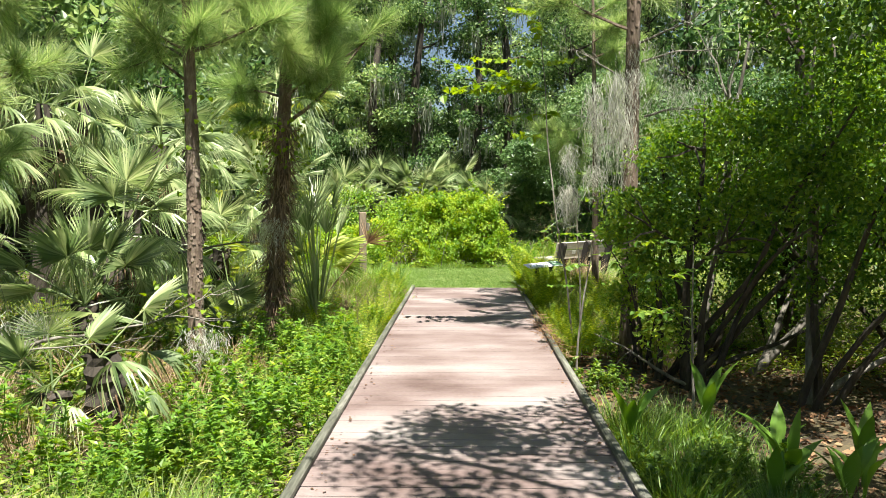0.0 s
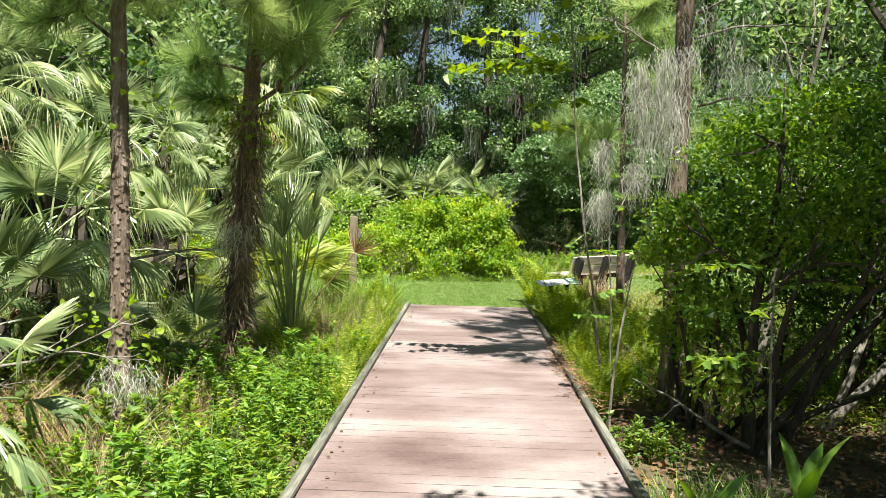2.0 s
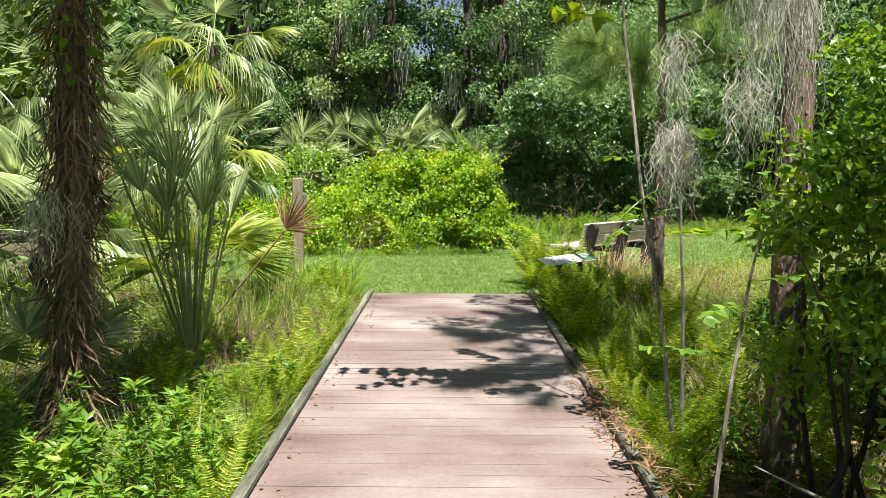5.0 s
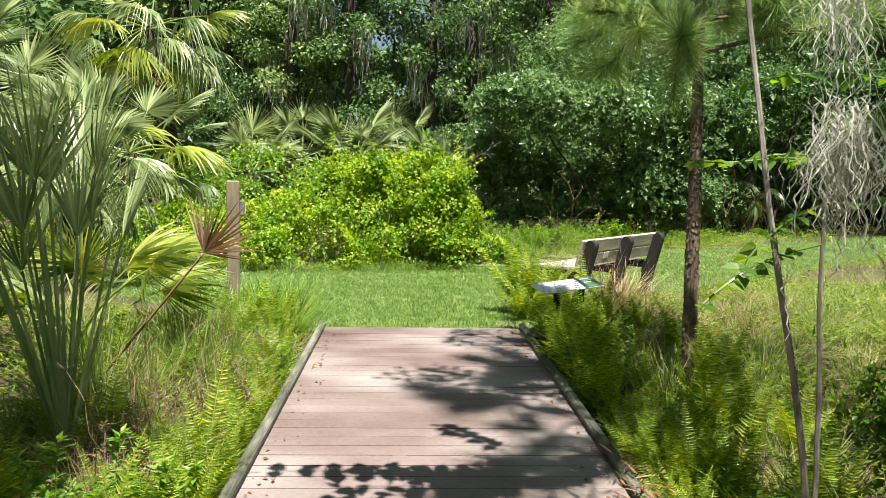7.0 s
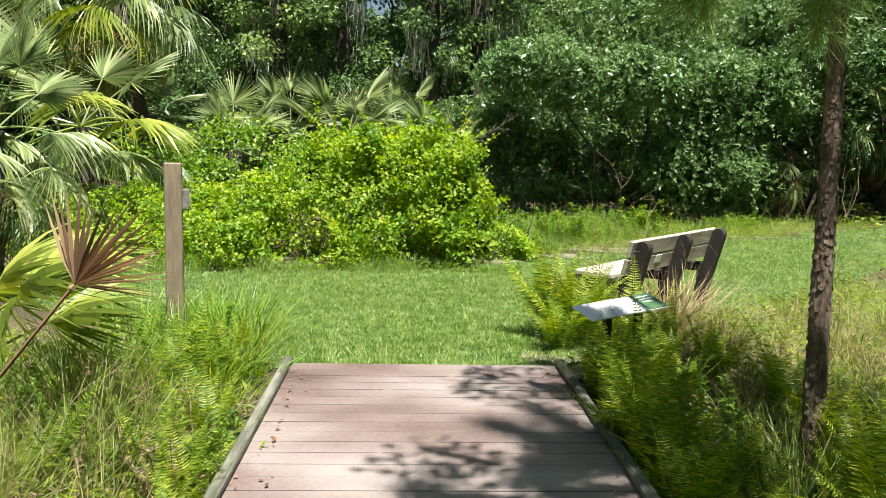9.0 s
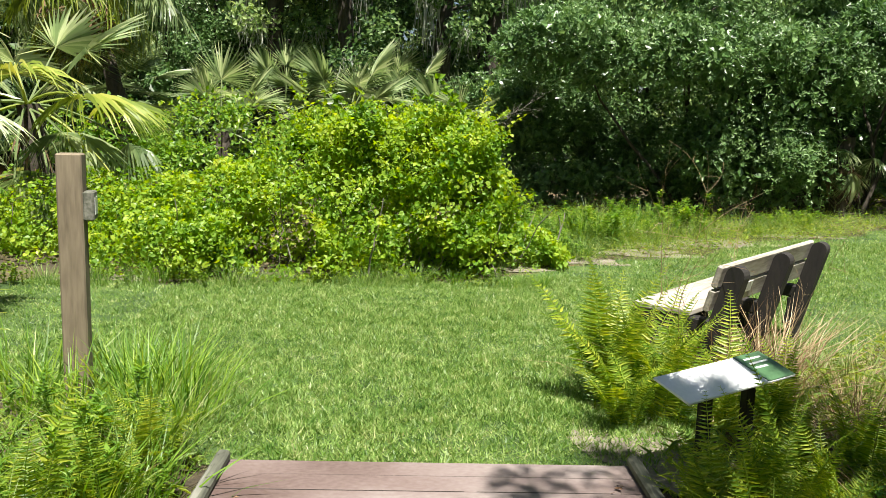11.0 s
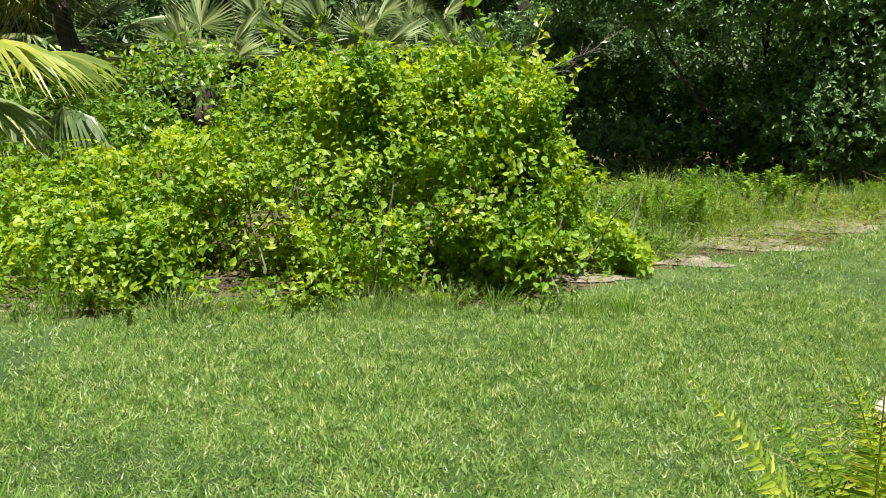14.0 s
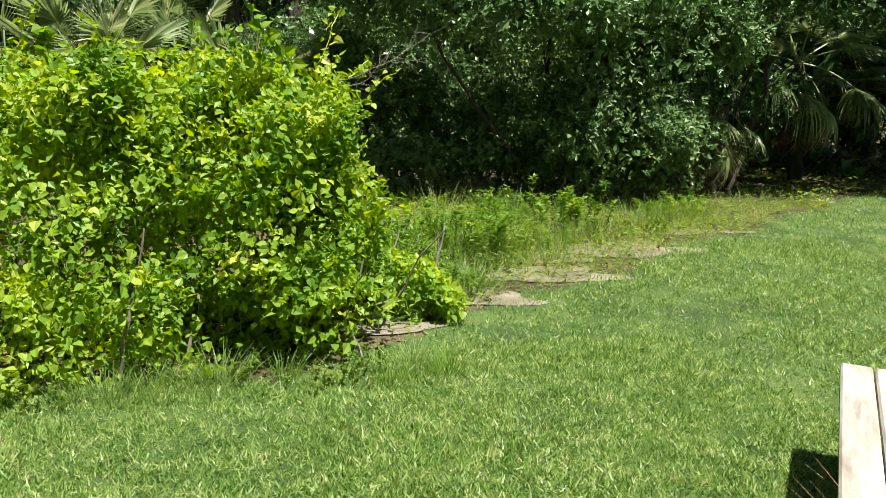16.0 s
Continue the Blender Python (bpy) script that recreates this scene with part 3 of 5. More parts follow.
pine(-2.53, 7.6, 6.0, 0.085, "slim young pine with long bright needles and vine on its bark", [(2.7, 300, .9, .45), (2.9, 80, .95, .3), (2.95, 160, .5, .5), (3.05, 30, .6, .4), (3.1, 240, .6, .5)] + ring(3.2, 5.9, 14, 1.1, .4, .35, 40), 0.36, (0.008, 0), 260)
pine(-2.30, 9.62, 6.8, 0.105, "slim pine with shaggy bark, vines and a long low branch", [(2.35, 77, 1.85, .55), (2.45, 230, .55, .1), (2.75, 140, .9, .3), (2.8, 290, .9, .3), (3.0, 60, 1.1, .35), (3.1, 170, .9, .2), (3.2, 110, 1.0, .3)] + ring(3.3, 6.6, 14, 1.2, .4, .3, 10), 0.36, (0.06, -0.08), 260, shag=3000)
pine(-4.5, 6.9, 5.5, 0.08, "young pine with long pale needles among palms", ring(1.6, 5.3, 15, 1.3, .4, .3, 0), 0.36, (0, 0), 260)
pine(1.84, 9.25, 10.5, 0.10, "tall pine with scaly bark and grey hanging moss", [(3.2, 265, 1.2, .25), (3.9, 30, 1.0, .2)] + ring(4.2, 10.2, 16, 1.7, .5, .25, 100), 0.32, (-0.012, 0), 260)
pine(1.99, 12.6, 4.9, 0.062, "slender pine standing in ferns near the bench", [(2.3, 300, 1.0, .12), (2.4, 95, 1.2, .1), (2.5, 200, .9, .1), (2.65, 250, .9, .1), (2.7, 40, 1.1, .15), (2.8, 130, 1.0, .1), (3.4, 120, .9, .2), (3.7, 70, .8, .3), (4.0, 150, .7, .3), (4.4, 90, .5, .5)], 0.32, (-0.022, 0), 260)


# ---- leafy plants ----
def blobs(n, lumps, shell=0.35):
    """Points in the outer layer of several rounded lumps, with their outward directions."""
    w = np.array([l[3] * l[4] + .02 for l in lumps], float)
    pick = rng.choice(len(lumps), n, p=w / w.sum())
    L = np.array(lumps, float)[pick]
    d = unit(rng.normal(size=(n, 3)))
    p = L[:, :3] + d * L[:, 3:6] * (1 - shell * U(0, 1, (n, 1)) ** 1.6)
    return p, d


def foliage(g, p, d, shape, size, out=0.4, up=0.6, rnd=0.7, flutter=0.45):
    n = len(p)
    a = d * out + rng.normal(size=(n, 3)) * rnd + np.array([0, 0, -0.15])
    nor = d * 0.8 + np.array([0, 0, up]) + rng.normal(size=(n, 3)) * flutter
    strew(g, *shape, p, a, nor, size * U(.6, 1.25, n))


OBOVATE = (np.array([(0, 0, 0), (-.19, .62, .05), (.19, .62, .05), (0, 1, -.03)]), [(0, 2, 3), (0, 3, 1)])


def bunches(g, p, d, shape, size, k):
    """Leaves standing in rosettes at the ends of twigs."""
    axis = unit(d * .7 + np.array([0, -.1, .45]) + rng.normal(size=p.shape) * .35)
    s1 = unit(np.cross(axis, np.array([.3, .2, 1.0])))
    s2 = np.cross(axis, s1)
    for i in range(k):
        q = 6.283 * i / k + U(-.4, .4, len(p))
        a = s1 * np.cos(q)[:, None] + s2 * np.sin(q)[:, None] + axis * U(.1, 1.1, (len(p), 1))
        strew(g, *shape, p + rng.normal(size=p.shape) * size * .15, a, axis + rng.normal(size=p.shape) * .25, size * U(.6, 1.2, len(p)))


def random_lumps(base, n, r, flat=0.7):
    out = list(base)
    for _ in range(n):
        b = base[int(U(0, len(base)))]
        d = unit(rng.normal(size=3))
        d[2] = abs(d[2]) * .9 - .1
        q = U(*r)
        out.append((b[0] + d[0] * b[3] * .9, b[1] + d[1] * b[4] * .9, max(b[2] + d[2] * b[5] * .9, .15), q, q, q * flat))
    return out


def vine_bush():
    ob = thing("vine_bush", 0, 0, -0.08, "bright yellow-green mound of climbing vines at the lawn's edge", "bush")
    base = [(-.85, 19.15, .6, .9, .95, 1.1), (.0, 19.1, .65, .75, .9, 1.1), (-.5, 19.4, .85, .9, .9, .9), (.30, 19.0, .85, .42, .7, .85), (-1.75, 19.2, .45, .85, .95, .72),
            (-2.7, 19.4, .32, 1.0, 1.0, .64), (-3.8, 19.7, .3, 1.1, 1.0, .6), (.62, 19.2, .3, .4, .7, .5), (-5.2, 19.9, .2, 1.2, 1.1, .55), (.45, 19.0, 1.32, .35, .45, .42), (.0, 19.3, 1.25, .5, .6, .45), (-1.0, 19.2, 1.3, .42, .5, .42), (-.75, 19.3, 1.25, .5, .6, .45), (.95, 19.5, .12, .4, .5, .3), (-.5, 18.62, .3, .7, .5, .42), (-1.5, 18.35, .3, .75, .5, .42), (-2.5, 18.5, .25, .8, .6, .45), (.3, 18.68, .25, .5, .4, .4), (1.1, 19.5, .05, .5, .5, .38)]
    lumps = random_lumps(base, 90, (.10, .30))
    p, d = blobs(118000, lumps, .55)
    q = p * np.array([4.7, 4.7, 5.6])
    cave = np.sin(q[:, 0] + 1.7 * np.sin(q[:, 2] * .7)) * np.sin(q[:, 2] + 1.3 * np.sin(q[:, 1] * .8)) * np.sin(q[:, 1] + np.sin(q[:, 0] * .6))
    far_out = U(0, 1, len(p)) < np.clip(.95 + 3.0 * cave, .03, 1)
    p, d = p[far_out], d[far_out]
    p = p + d * (.10 * np.sin(p[:, 0] * 9) * np.sin(p[:, 2] * 8 + p[:, 1] * 5))[:, None]
    hole = ((p[:, 0] + 1.45) / .42) ** 2 + ((p[:, 2] - .45) / .36) ** 2 < 1
    keep = ((p[:, 2] > 0.0) & ~(hole & (p[:, 1] < 18.9) & (U(0, 1, len(p)) < .93)))
    p, d = p[keep], d[keep]
    g = Geo()
    k = len(p) // 2
    foliage(g, p[:k], d[:k], HEART, .056, .3, .6, .7, .55)
    foliage(g, p[k:], d[k:], LEAF, .05, .3, .6, .7, .45)
    tagged(part("leafage", g, M_BUSH, ob), kind="stuff")
    top = p[(p[:, 2] > .5) & (d[:, 2] > -.1)]
    for i in range(190):
        st = top[int(U(0, len(top)))]
        line = limb(st, np.array([U(-.7, .7), U(-.9, .2), U(.1, 1.0)]), U(.12, .48), .18, -.05, 7)
        g = Geo()
        tube(g, line, .003, 3)
        pp = line[np.repeat(np.arange(1, 8), 3)] + rng.normal(size=(21, 3)) * .015
        foliage(g, pp, unit(rng.normal(size=pp.shape)), HEART, .048)
        part("shoot", g, M_BUSH, ob)
    g = Geo()
    for _ in range(60):
        b = base[int(U(0, len(base)))]
        line = limb((b[0] + U(-.5, .5), b[1] + U(-.5, .5), 0), rng.normal(size=3) * .35 + np.array([0, 0, 1]), U(.4, .9), .2, 0, 7)
        tube(g, line, np.linspace(.012, .004, len(line)), 4)
    tagged(part("stem_tangle", g, M_BARK2, ob), kind="stuff")
    for x, y, z, az, L in ((.42, 18.9, 1.62, -38, .55), (.55, 18.8, 1.5, 50, .35), (-.9, 18.9, 1.55, 0, .25)):
        line = limb((x, y, z), (math.sin(radians(az)), 0, .8), L, .1, 0, 8)
        g = Geo()
        tube(g, line, .004, 4)
        pp = line[np.repeat(np.arange(1, 9), 3)]
        foliage(g, pp, unit(rng.normal(size=pp.shape)), HEART, .07)
        part("runner", g, M_BUSH, ob, "young vine shoot reaching out of the mound")


vine_bush()


def big_shrub(name, x, y, lumps, n, leaf, mat, label, trunk=None, extra=40, r=(.4, .9), shape=LEAF, shell=.5, stems=6, bark=M_DARKBARK, thick=.45, bunch=0):
    ob = thing(name, x, y, gz(x, y), label, "tree")
    L = random_lumps(lumps, extra, r)
    p, d = blobs(n, L, shell)
    keep = p[:, 2] > 0.1
    g = Geo()
    if bunch:
        inner = np.array(L) * np.array([1, 1, 1, .72, .72, .8])
        pi, di = blobs(n // 7, [tuple(v) for v in inner], .9)
        foliage(g, pi[pi[:, 2] > .02], di[pi[:, 2] > .02], LEAF, leaf * 2.1)
        bunches(g, p[keep][::bunch], d[keep][::bunch], shape, leaf, bunch)
    else:
        foliage(g, p[keep], d[keep], shape, leaf)
    tagged(part("crown", g, mat, ob), kind="stuff")
    if trunk:
        g = Geo()
        line = limb((0, 0, -.2), (0, 0, 1), trunk + .2, .04, 0, 8)
        tube(g, line, np.linspace(.13, .09, len(line)), 9, .06)
        part("trunk", g, bark, ob)
    for i in range(stems):
        b = lumps[i % len(lumps)]
        st = line[-1].copy() if trunk else np.array([U(-.3, .3), U(-.3, .3), -.15])
        end = np.array([b[0] + U(-.4, .4) * b[3], b[1] + U(-.4, .4) * b[4], b[2] + .3 * b[5]])
        line = limb(st, end - st, np.linalg.norm(end - st), .12, 0.02, 9)
        g = Geo()
        tube(g, line, np.linspace(.08, .02, len(line)) * (1 + .06 * b[2]) * thick, 7, .06)
        part("limb", g, bark, ob)
    return ob


big_shrub("broadleaf_tree", 5.0, 25.6, [(-2.5, -.9, 2.85, 1.2, 1.1, .75), (-1.1, -1.2, 2.75, 1.1, 1.0, .7), (.3, -.9, 2.4, 1.2, 1.0, 1.4), (1.5, -.6, 2.2, 1.1, 1.0, 1.4), (-.3, 0, 4.2, 2.2, 1.5, 1.3), (2.4, .2, 3.5, 1.3, 1.2, 1.4), (.4, -.8, 1.0, 1.0, .9, .85), (1.5, -.5, .9, 1.0, .9, .8),
          (-2.4, 1.0, 1.2, 1.1, .5, 1.2), (-1.0, .9, 1.1, 1.1, .5, 1.1), (-3.4, .9, 1.6, .9, .6, 1.5), (-2.3, .3, .5, 1.2, .6, .55), (-.4, .1, .5, 1.3, .6, .55)],
          114000, .085, M_OAK, "broad dense tree with grey-green leathery leaves, dark hollow beneath", extra=110, r=(.25, .65), shell=.4, shape=OBOVATE, bunch=6)
big_shrub("broadleaf_tree", 8.7, 26.3, [(-1.1, -1.0, 3.2, 1.1, 1.1, .6), (.6, -1.3, 3.3, 1.3, 1.1, .6), (.1, 0, 4.6, 1.8, 1.5, 1.0), (-.9, .9, 1.3, 1.2, .4, 1.3), (.9, .9, 1.3, 1.2, .4, 1.3), (2.4, -.8, 3.3, 1.2, 1.0, .7)],
          30000, .10, M_OAK, "spreading tree shading palms below its limbs", extra=50, r=(.25, .6), shell=.45, shape=OBOVATE, bunch=6)


big_shrub("vine_thicket", -3.0, 22.4, [(0, 0, .8, 1.3, .9, 1.2), (1.3, .3, .7, 1.0, .8, 1.0), (-1.5, .2, .8, 1.2, .9, 1.0), (2.4, .6, .5, .9, .8, .8)],
          14000, .085, M_WEED, "dark green thicket of vines behind the bright mound", extra=40, r=(.2, .45), stems=5)


# ---- woods ----
def moss_into(g, p, n, length, wide=.05, w=.006, k=9):
    """Grey strands that hang from a point and tangle."""
    for _ in range(n):
        L = length * U(.25, 1.05)
        walk_x, walk_y = np.cumsum(U(-.5, .5, k)) * wide * .9, np.cumsum(U(-.5, .5, k)) * wide * .9
        line = np.asarray(p) + np.array([U(-wide, wide), U(-wide, wide), 0]) + np.stack([walk_x, walk_y, -np.linspace(0, L, k)], -1)
        side = np.array([math.cos(U(0, 6.3)), math.sin(U(0, 6.3)), 0]) * w * np.linspace(1, .3, k)[:, None]
        i = np.arange(k - 1)
        g.add(np.concatenate([line - side, line + side]), np.stack([i, i + 1, i + 1 + k, i + k], -1))


def forest_tree(label, h, spread, n, leaf, mat, low=.3, moss=0, clusters=26, bark=M_DARKBARK):
    ob = thing("forest_tree", 0, 0, 0, label, "tree", "woods")
    pts = limb((0, 0, -.2), (U(-.08, .08), U(-.08, .08), 1), h * .85, .05, 0, 12)
    g = Geo()
    tube(g, pts, np.linspace(.24, .06, len(pts)) * h / 12, 9, .06)
    part("trunk", g, bark, ob)
    gl, gm, gb = Geo(), Geo(), Geo()
    cs = []
    for i in range(clusters):
        f = low + (1 - low) * (i + U(0, 1)) / clusters
        st = pts[min(int(f * .95 * len(pts)), len(pts) - 1)]
        az = i * 2.4 + U(-.4, .4)
        L = spread * (1.05 - .55 * f) * U(.55, 1.1)
        line = limb(st, (math.cos(az), math.sin(az), U(.1, .6)), L, .12, .01, 6)
        tube(gb, line[::2], np.linspace(.05, .015, 4) * h / 12, 4)
        cs += [(*line[-1], 1, 1, .7), (*line[4], .9, .9, .6)]
        if moss and i % 2 == 0:
            moss_into(gm, line[4], moss, U(.8, 2.2), .14, .014, 6)
            moss_into(gm, line[-1], moss, U(.6, 1.6), .14, .014, 6)
    C = np.array(cs)
    pick = rng.integers(0, len(C), n)
    d = unit(rng.normal(size=(n, 3)))
    q = spread * .26
    p = C[pick, :3] + d * q * np.array([1, 1, .65]) * U(.2, 1.15, (n, 1)) ** .7
    foliage(gl, p, d, LEAF, leaf)
    tagged(part("branchwork", gb, bark, ob), kind="stuff")
    tagged(part("crown", gl, mat, ob), kind="stuff")
    if moss:
        tagged(part("moss_beard", gm, M_MOSS, ob, "grey strands of moss hanging from the limbs"), kind="stuff")
    return ob


def forest_kinds(q, size):
    """The five kinds of tree; q: how many leaves, size: how large, for nearer and farther rows."""
    return [forest_tree("tall dark forest tree hung with grey moss", 13, 3.2, int(9000 * q), .20 * size, M_WOODS, .2, 7),
            forest_tree("tall dark green forest tree in dense woods", 14, 3.4, int(9500 * q), .20 * size, M_WOODS, .15, 0),
            forest_tree("tall oak draped with long grey moss", 12, 3.6, int(7000 * q), .19 * size, M_WOODS, .3, 11),
            forest_tree("low dense forest tree at the woods' edge", 6.5, 2.4, int(8000 * q), .16 * size, M_WOODS, .05, 0, 22),
            forest_tree("low leafy forest tree with grey-green leaves", 5.0, 2.2, int(7500 * q), .14 * size, M_OAK, .04, 0, 20)]


TREES = forest_kinds(2.2, 0.66) + forest_kinds(0.26, 1.8)


def plant_woods():
    spots = []
    for x in np.arange(-21, 22, 3.1):                       # the far edge of the clearing
        spots += [(x + U(-1, 1), 33 + U(-1, 1.5), int(U(0, 3))), (x + U(-1, 1), 38 + U(-1, 1), int(U(0, 3)))]
    for x in np.arange(-20, 24, 1.9):
        spots.append((x + U(-.5, .5), 30.9 + U(-.6, .9), 3 + int(U(0, 2))))
        if int(x * 10) % 2:
            spots.append((x + U(-.5, .5), 35.5 + U(-.6, .9), 3 + int(U(0, 2))))
    for x in np.arange(-16, 17, 2.3):
        spots.append((x + U(-.6, .6), 42 + U(-1, 1), int(U(0, 2))))
    for x in (8.8, 10.6, 13.2, 16.0):
        spots.append((x, 29 + U(-.6, .6) + .7 * (x - 9), int(U(3, 5))))
    for y in np.arange(0, 31, 3.2):                         # the left side
        spots += [(-11.5 + U(-1, 1), y, int(U(0, 5))), (-15.5 + U(-1, 1), y + 1, int(U(0, 3)))]
    for y in np.arange(2, 30, 3.0):                         # the right side
        spots += [(12.5 + U(-1, 1) + max(0, y - 14) * .25, y, int(U(0, 5))), (17 + U(-1, 1), y + 1, int(U(0, 3)))]
    for y in (5.5, 8.0, 10.5, 3.0):
        spots.append((7.5 + U(-.6, .6), y, 3 + int(y > 7)))
    for x in np.arange(-12, 16, 5):                         # behind the start
        spots.append((x, -11 + U(-1, 1), int(U(0, 5))))
    used = set()
    for x, y, k in spots:
        if y > 36 and -6 < x < 3.5:
            continue
        if not (27 < y < 34.5 and -5.5 < x < 9):
            k += 5
        m = pose(x, y, gz(x, y), 0, 0, U(0, 360)) @ Matrix.Scale(U(.95, 1.25), 4)
        if k in used:
            ob = copy_thing(TREES[k], pose(0, 0, 0))
        else:
            ob = TREES[k]
            used.add(k)
        ob.matrix_basis = m
    for k in range(len(TREES)):
        if k not in used:
            TREES[k].matrix_basis = pose(-21 + 3 * k, 46, .25, 0, 0, 50 * k)


plant_woods()


# ---- small plants, built once and planted many times ----
def plant(kinds, x, y, turn=None, size=1.0):
    ob = kinds[int(U(0, len(kinds)))]
    m = pose(x, y, gz(x, y), U(-6, 6), U(-6, 6), U(0, 360) if turn is None else turn) @ Matrix.Scale(size, 4)
    if ob.name in PLANTED:
        ob = copy_thing(ob, pose(0, 0, 0))
    else:
        PLANTED.add(ob.name)
    ob.matrix_basis = m
    return ob


PLANTED = set()


def fern_mesh(L, bend, pairs=36):
    g = Geo()
    t = np.linspace(0, 1, pairs + 4)
    ang = np.radians(82) - t * bend
    line = np.concatenate([[(0, 0, 0)], np.cumsum(np.stack([t * 0 + .01 * np.sin(t * 5), np.cos(ang), np.sin(ang)], -1) * L / len(t), 0)])
    tube(g, line[::3], np.linspace(.004, .0015, len(line[::3])), 3)
    tan = unit(np.gradient(line, axis=0))
    for sgn in (-1, 1):
        k = np.arange(4, len(line) - 1)
        w = np.sin(np.pi * np.clip((k - 2) / (len(line) - 2), 0, 1) ** .62) * .085 * (L / .7) + .006
        a = np.stack([np.full(len(k), sgn * 1.0), tan[k][:, 1] * .25, tan[k][:, 2] * .25], -1) + rng.normal(size=(len(k), 3)) * .09
        nor = np.cross(np.array([1.0, 0, 0]), tan[k])
        strew(g, *PINNA, line[k], a, nor, w)
    return g.mesh("frond", M_FERN)


PINNA = (np.array([(0, 0, 0), (-.095, .25, .015), (.095, .25, .015), (0, 1, -.10)]), [(0, 2, 3), (0, 3, 1)])
FROND = [fern_mesh(.72, .4), fern_mesh(.8, .75), fern_mesh(.62, 1.2), fern_mesh(.6, .55)]


def fern(count=13):
    ob = thing("sword_fern", 0, 0, 0, "clump of yellow-green sword fern fronds beside the boardwalk", "fern", "ferns")
    for i in range(count + int(U(-2, 3))):
        f = part("frond", FROND[int(U(0, 4))], None, ob)
        f.matrix_basis = pose(U(-.09, .09), U(-.09, .09), -.02, U(-14, 16), U(-8, 8), i * 137.5) @ Matrix.Scale(U(.75, 1.1), 4)
    return ob


def weed(h, stems, leaf, mat, label, shape=LANCE, spread=.28, name="weed_clump"):
    ob = thing(name, 0, 0, 0, label, "plant", "weeds")
    low = h < .45
    gl = Geo()
    for _ in range(stems):
        if not low:
            gl = Geo()
        line = limb((U(-spread, spread), U(-spread, spread), -.03), (U(-.25, .25), U(-.25, .25), 1), h * U(.6, 1.1), .09, 0, 9)
        tube(gl, line[::3], np.linspace(.005, .002, 4), 3)
        n = int(h * 92)
        f = U(.15, 1, n) ** .7 * 8.9
        i = f.astype(int)
        p = line[i] + (line[np.minimum(i + 1, 9)] - line[i]) * (f - i)[:, None]
        az = np.arange(n) * 2.4 + U(-.4, .4, n)
        a = np.stack([np.cos(az), np.sin(az), U(.1, .8, n)], -1)
        strew(gl, *shape, p, a, np.array([0, 0, 1.0]) + rng.normal(size=(n, 3)) * .25, leaf * U(.55, 1.15, n))
        if not low:
            part("stem", gl, mat, ob)
    if low:
        tagged(part("leafage", gl, mat, ob), kind="stuff")
    return ob


WLANCE = (np.array([(0, 0, 0), (-.17, .38, .04), (.17, .38, .04), (0, .5, -.01), (0, 1, -.14)]), [(0, 3, 1), (0, 2, 3), (3, 4, 1), (3, 2, 4)])


def tuft_grass(h, n, mat, label, spread=.12, lean=.35, wide=1.0):
    ob = thing("grass_clump", 0, 0, 0, label, "grass", "grass clumps")
    g = Geo()
    r = rng.normal(size=(n, 2)) * spread
    p = np.stack([r[:, 0], r[:, 1], np.full(n, -.02)], -1)
    a = np.stack([r[:, 0] / spread * lean * .6 + rng.normal(size=n) * lean * .4, r[:, 1] / spread * lean * .6 + rng.normal(size=n) * lean * .4, np.ones(n)], -1)
    out = np.stack([r[:, 0], r[:, 1], np.zeros(n)], -1) + rng.normal(size=(n, 3)) * .05
    strew(g, LONGBLADE[0] * np.array([wide, 1, 1]), LONGBLADE[1], p, a, unit(out), h * U(.5, 1.1, n))
    tagged(part("grass_blade", g, mat, ob), kind="stuff")
    return ob


LONGBLADE = (np.array([(-.0055, 0, 0), (.0055, 0, 0), (-.0045, .55, .05), (.0045, .55, .05), (0, 1, .30)]), [(0, 1, 3), (0, 3, 2), (2, 3, 4)])

FERNS = [fern() for _ in range(5)]
WEEDS = [weed(.62, 8, .078, M_WEED, "bright green leafy weeds growing at the boardwalk's edge", WLANCE), weed(.5, 9, .062, M_WEED, "bushy light green weeds with narrow leaves", WLANCE),
         weed(.7, 6, .095, M_WEED, "tall weeds with pointed fresh green leaves", WLANCE)]
LOWWEEDS = [weed(.3, 11, .045, M_GRASSY, "low yellow-green ground vines and weeds", LEAF, .36, "vine_clump"), weed(.38, 9, .06, M_GRASSY, "low leafy undergrowth of mixed vines", LEAF, .34, "vine_clump")]
TUFTS = [tuft_grass(.5, 130, M_TALLGRASS, "tuft of tall pale green grass", .15, .6, 1.3), tuft_grass(.68, 150, M_TALLGRASS, "tall fluffy grass with fine dry blades", .17, .75, .9), tuft_grass(.40, 150, M_LAWN, "tuft of fresh green grass", .14, .6, 1.5)]
FARTUFTS = [tuft_grass(.45, 90, M_GRASSY, "tuft of tall sunny grass before the woods", .2, .4), tuft_grass(.5, 100, M_LAWN, "tuft of bright green unmown grass", .2, .4), weed(.44, 8, .07, M_WEED, "low bright weeds in unmown grass", LANCE, .3)]
GREENTUFT = [tuft_grass(.46, 120, M_WEED, "clump of long green grass at the lawn's corner", .15, .55, 1.9)]
DRYTUFT = [tuft_grass(.5, 230, M_STRAW, "matted tuft of dry straw-coloured grass", .16, .9)]

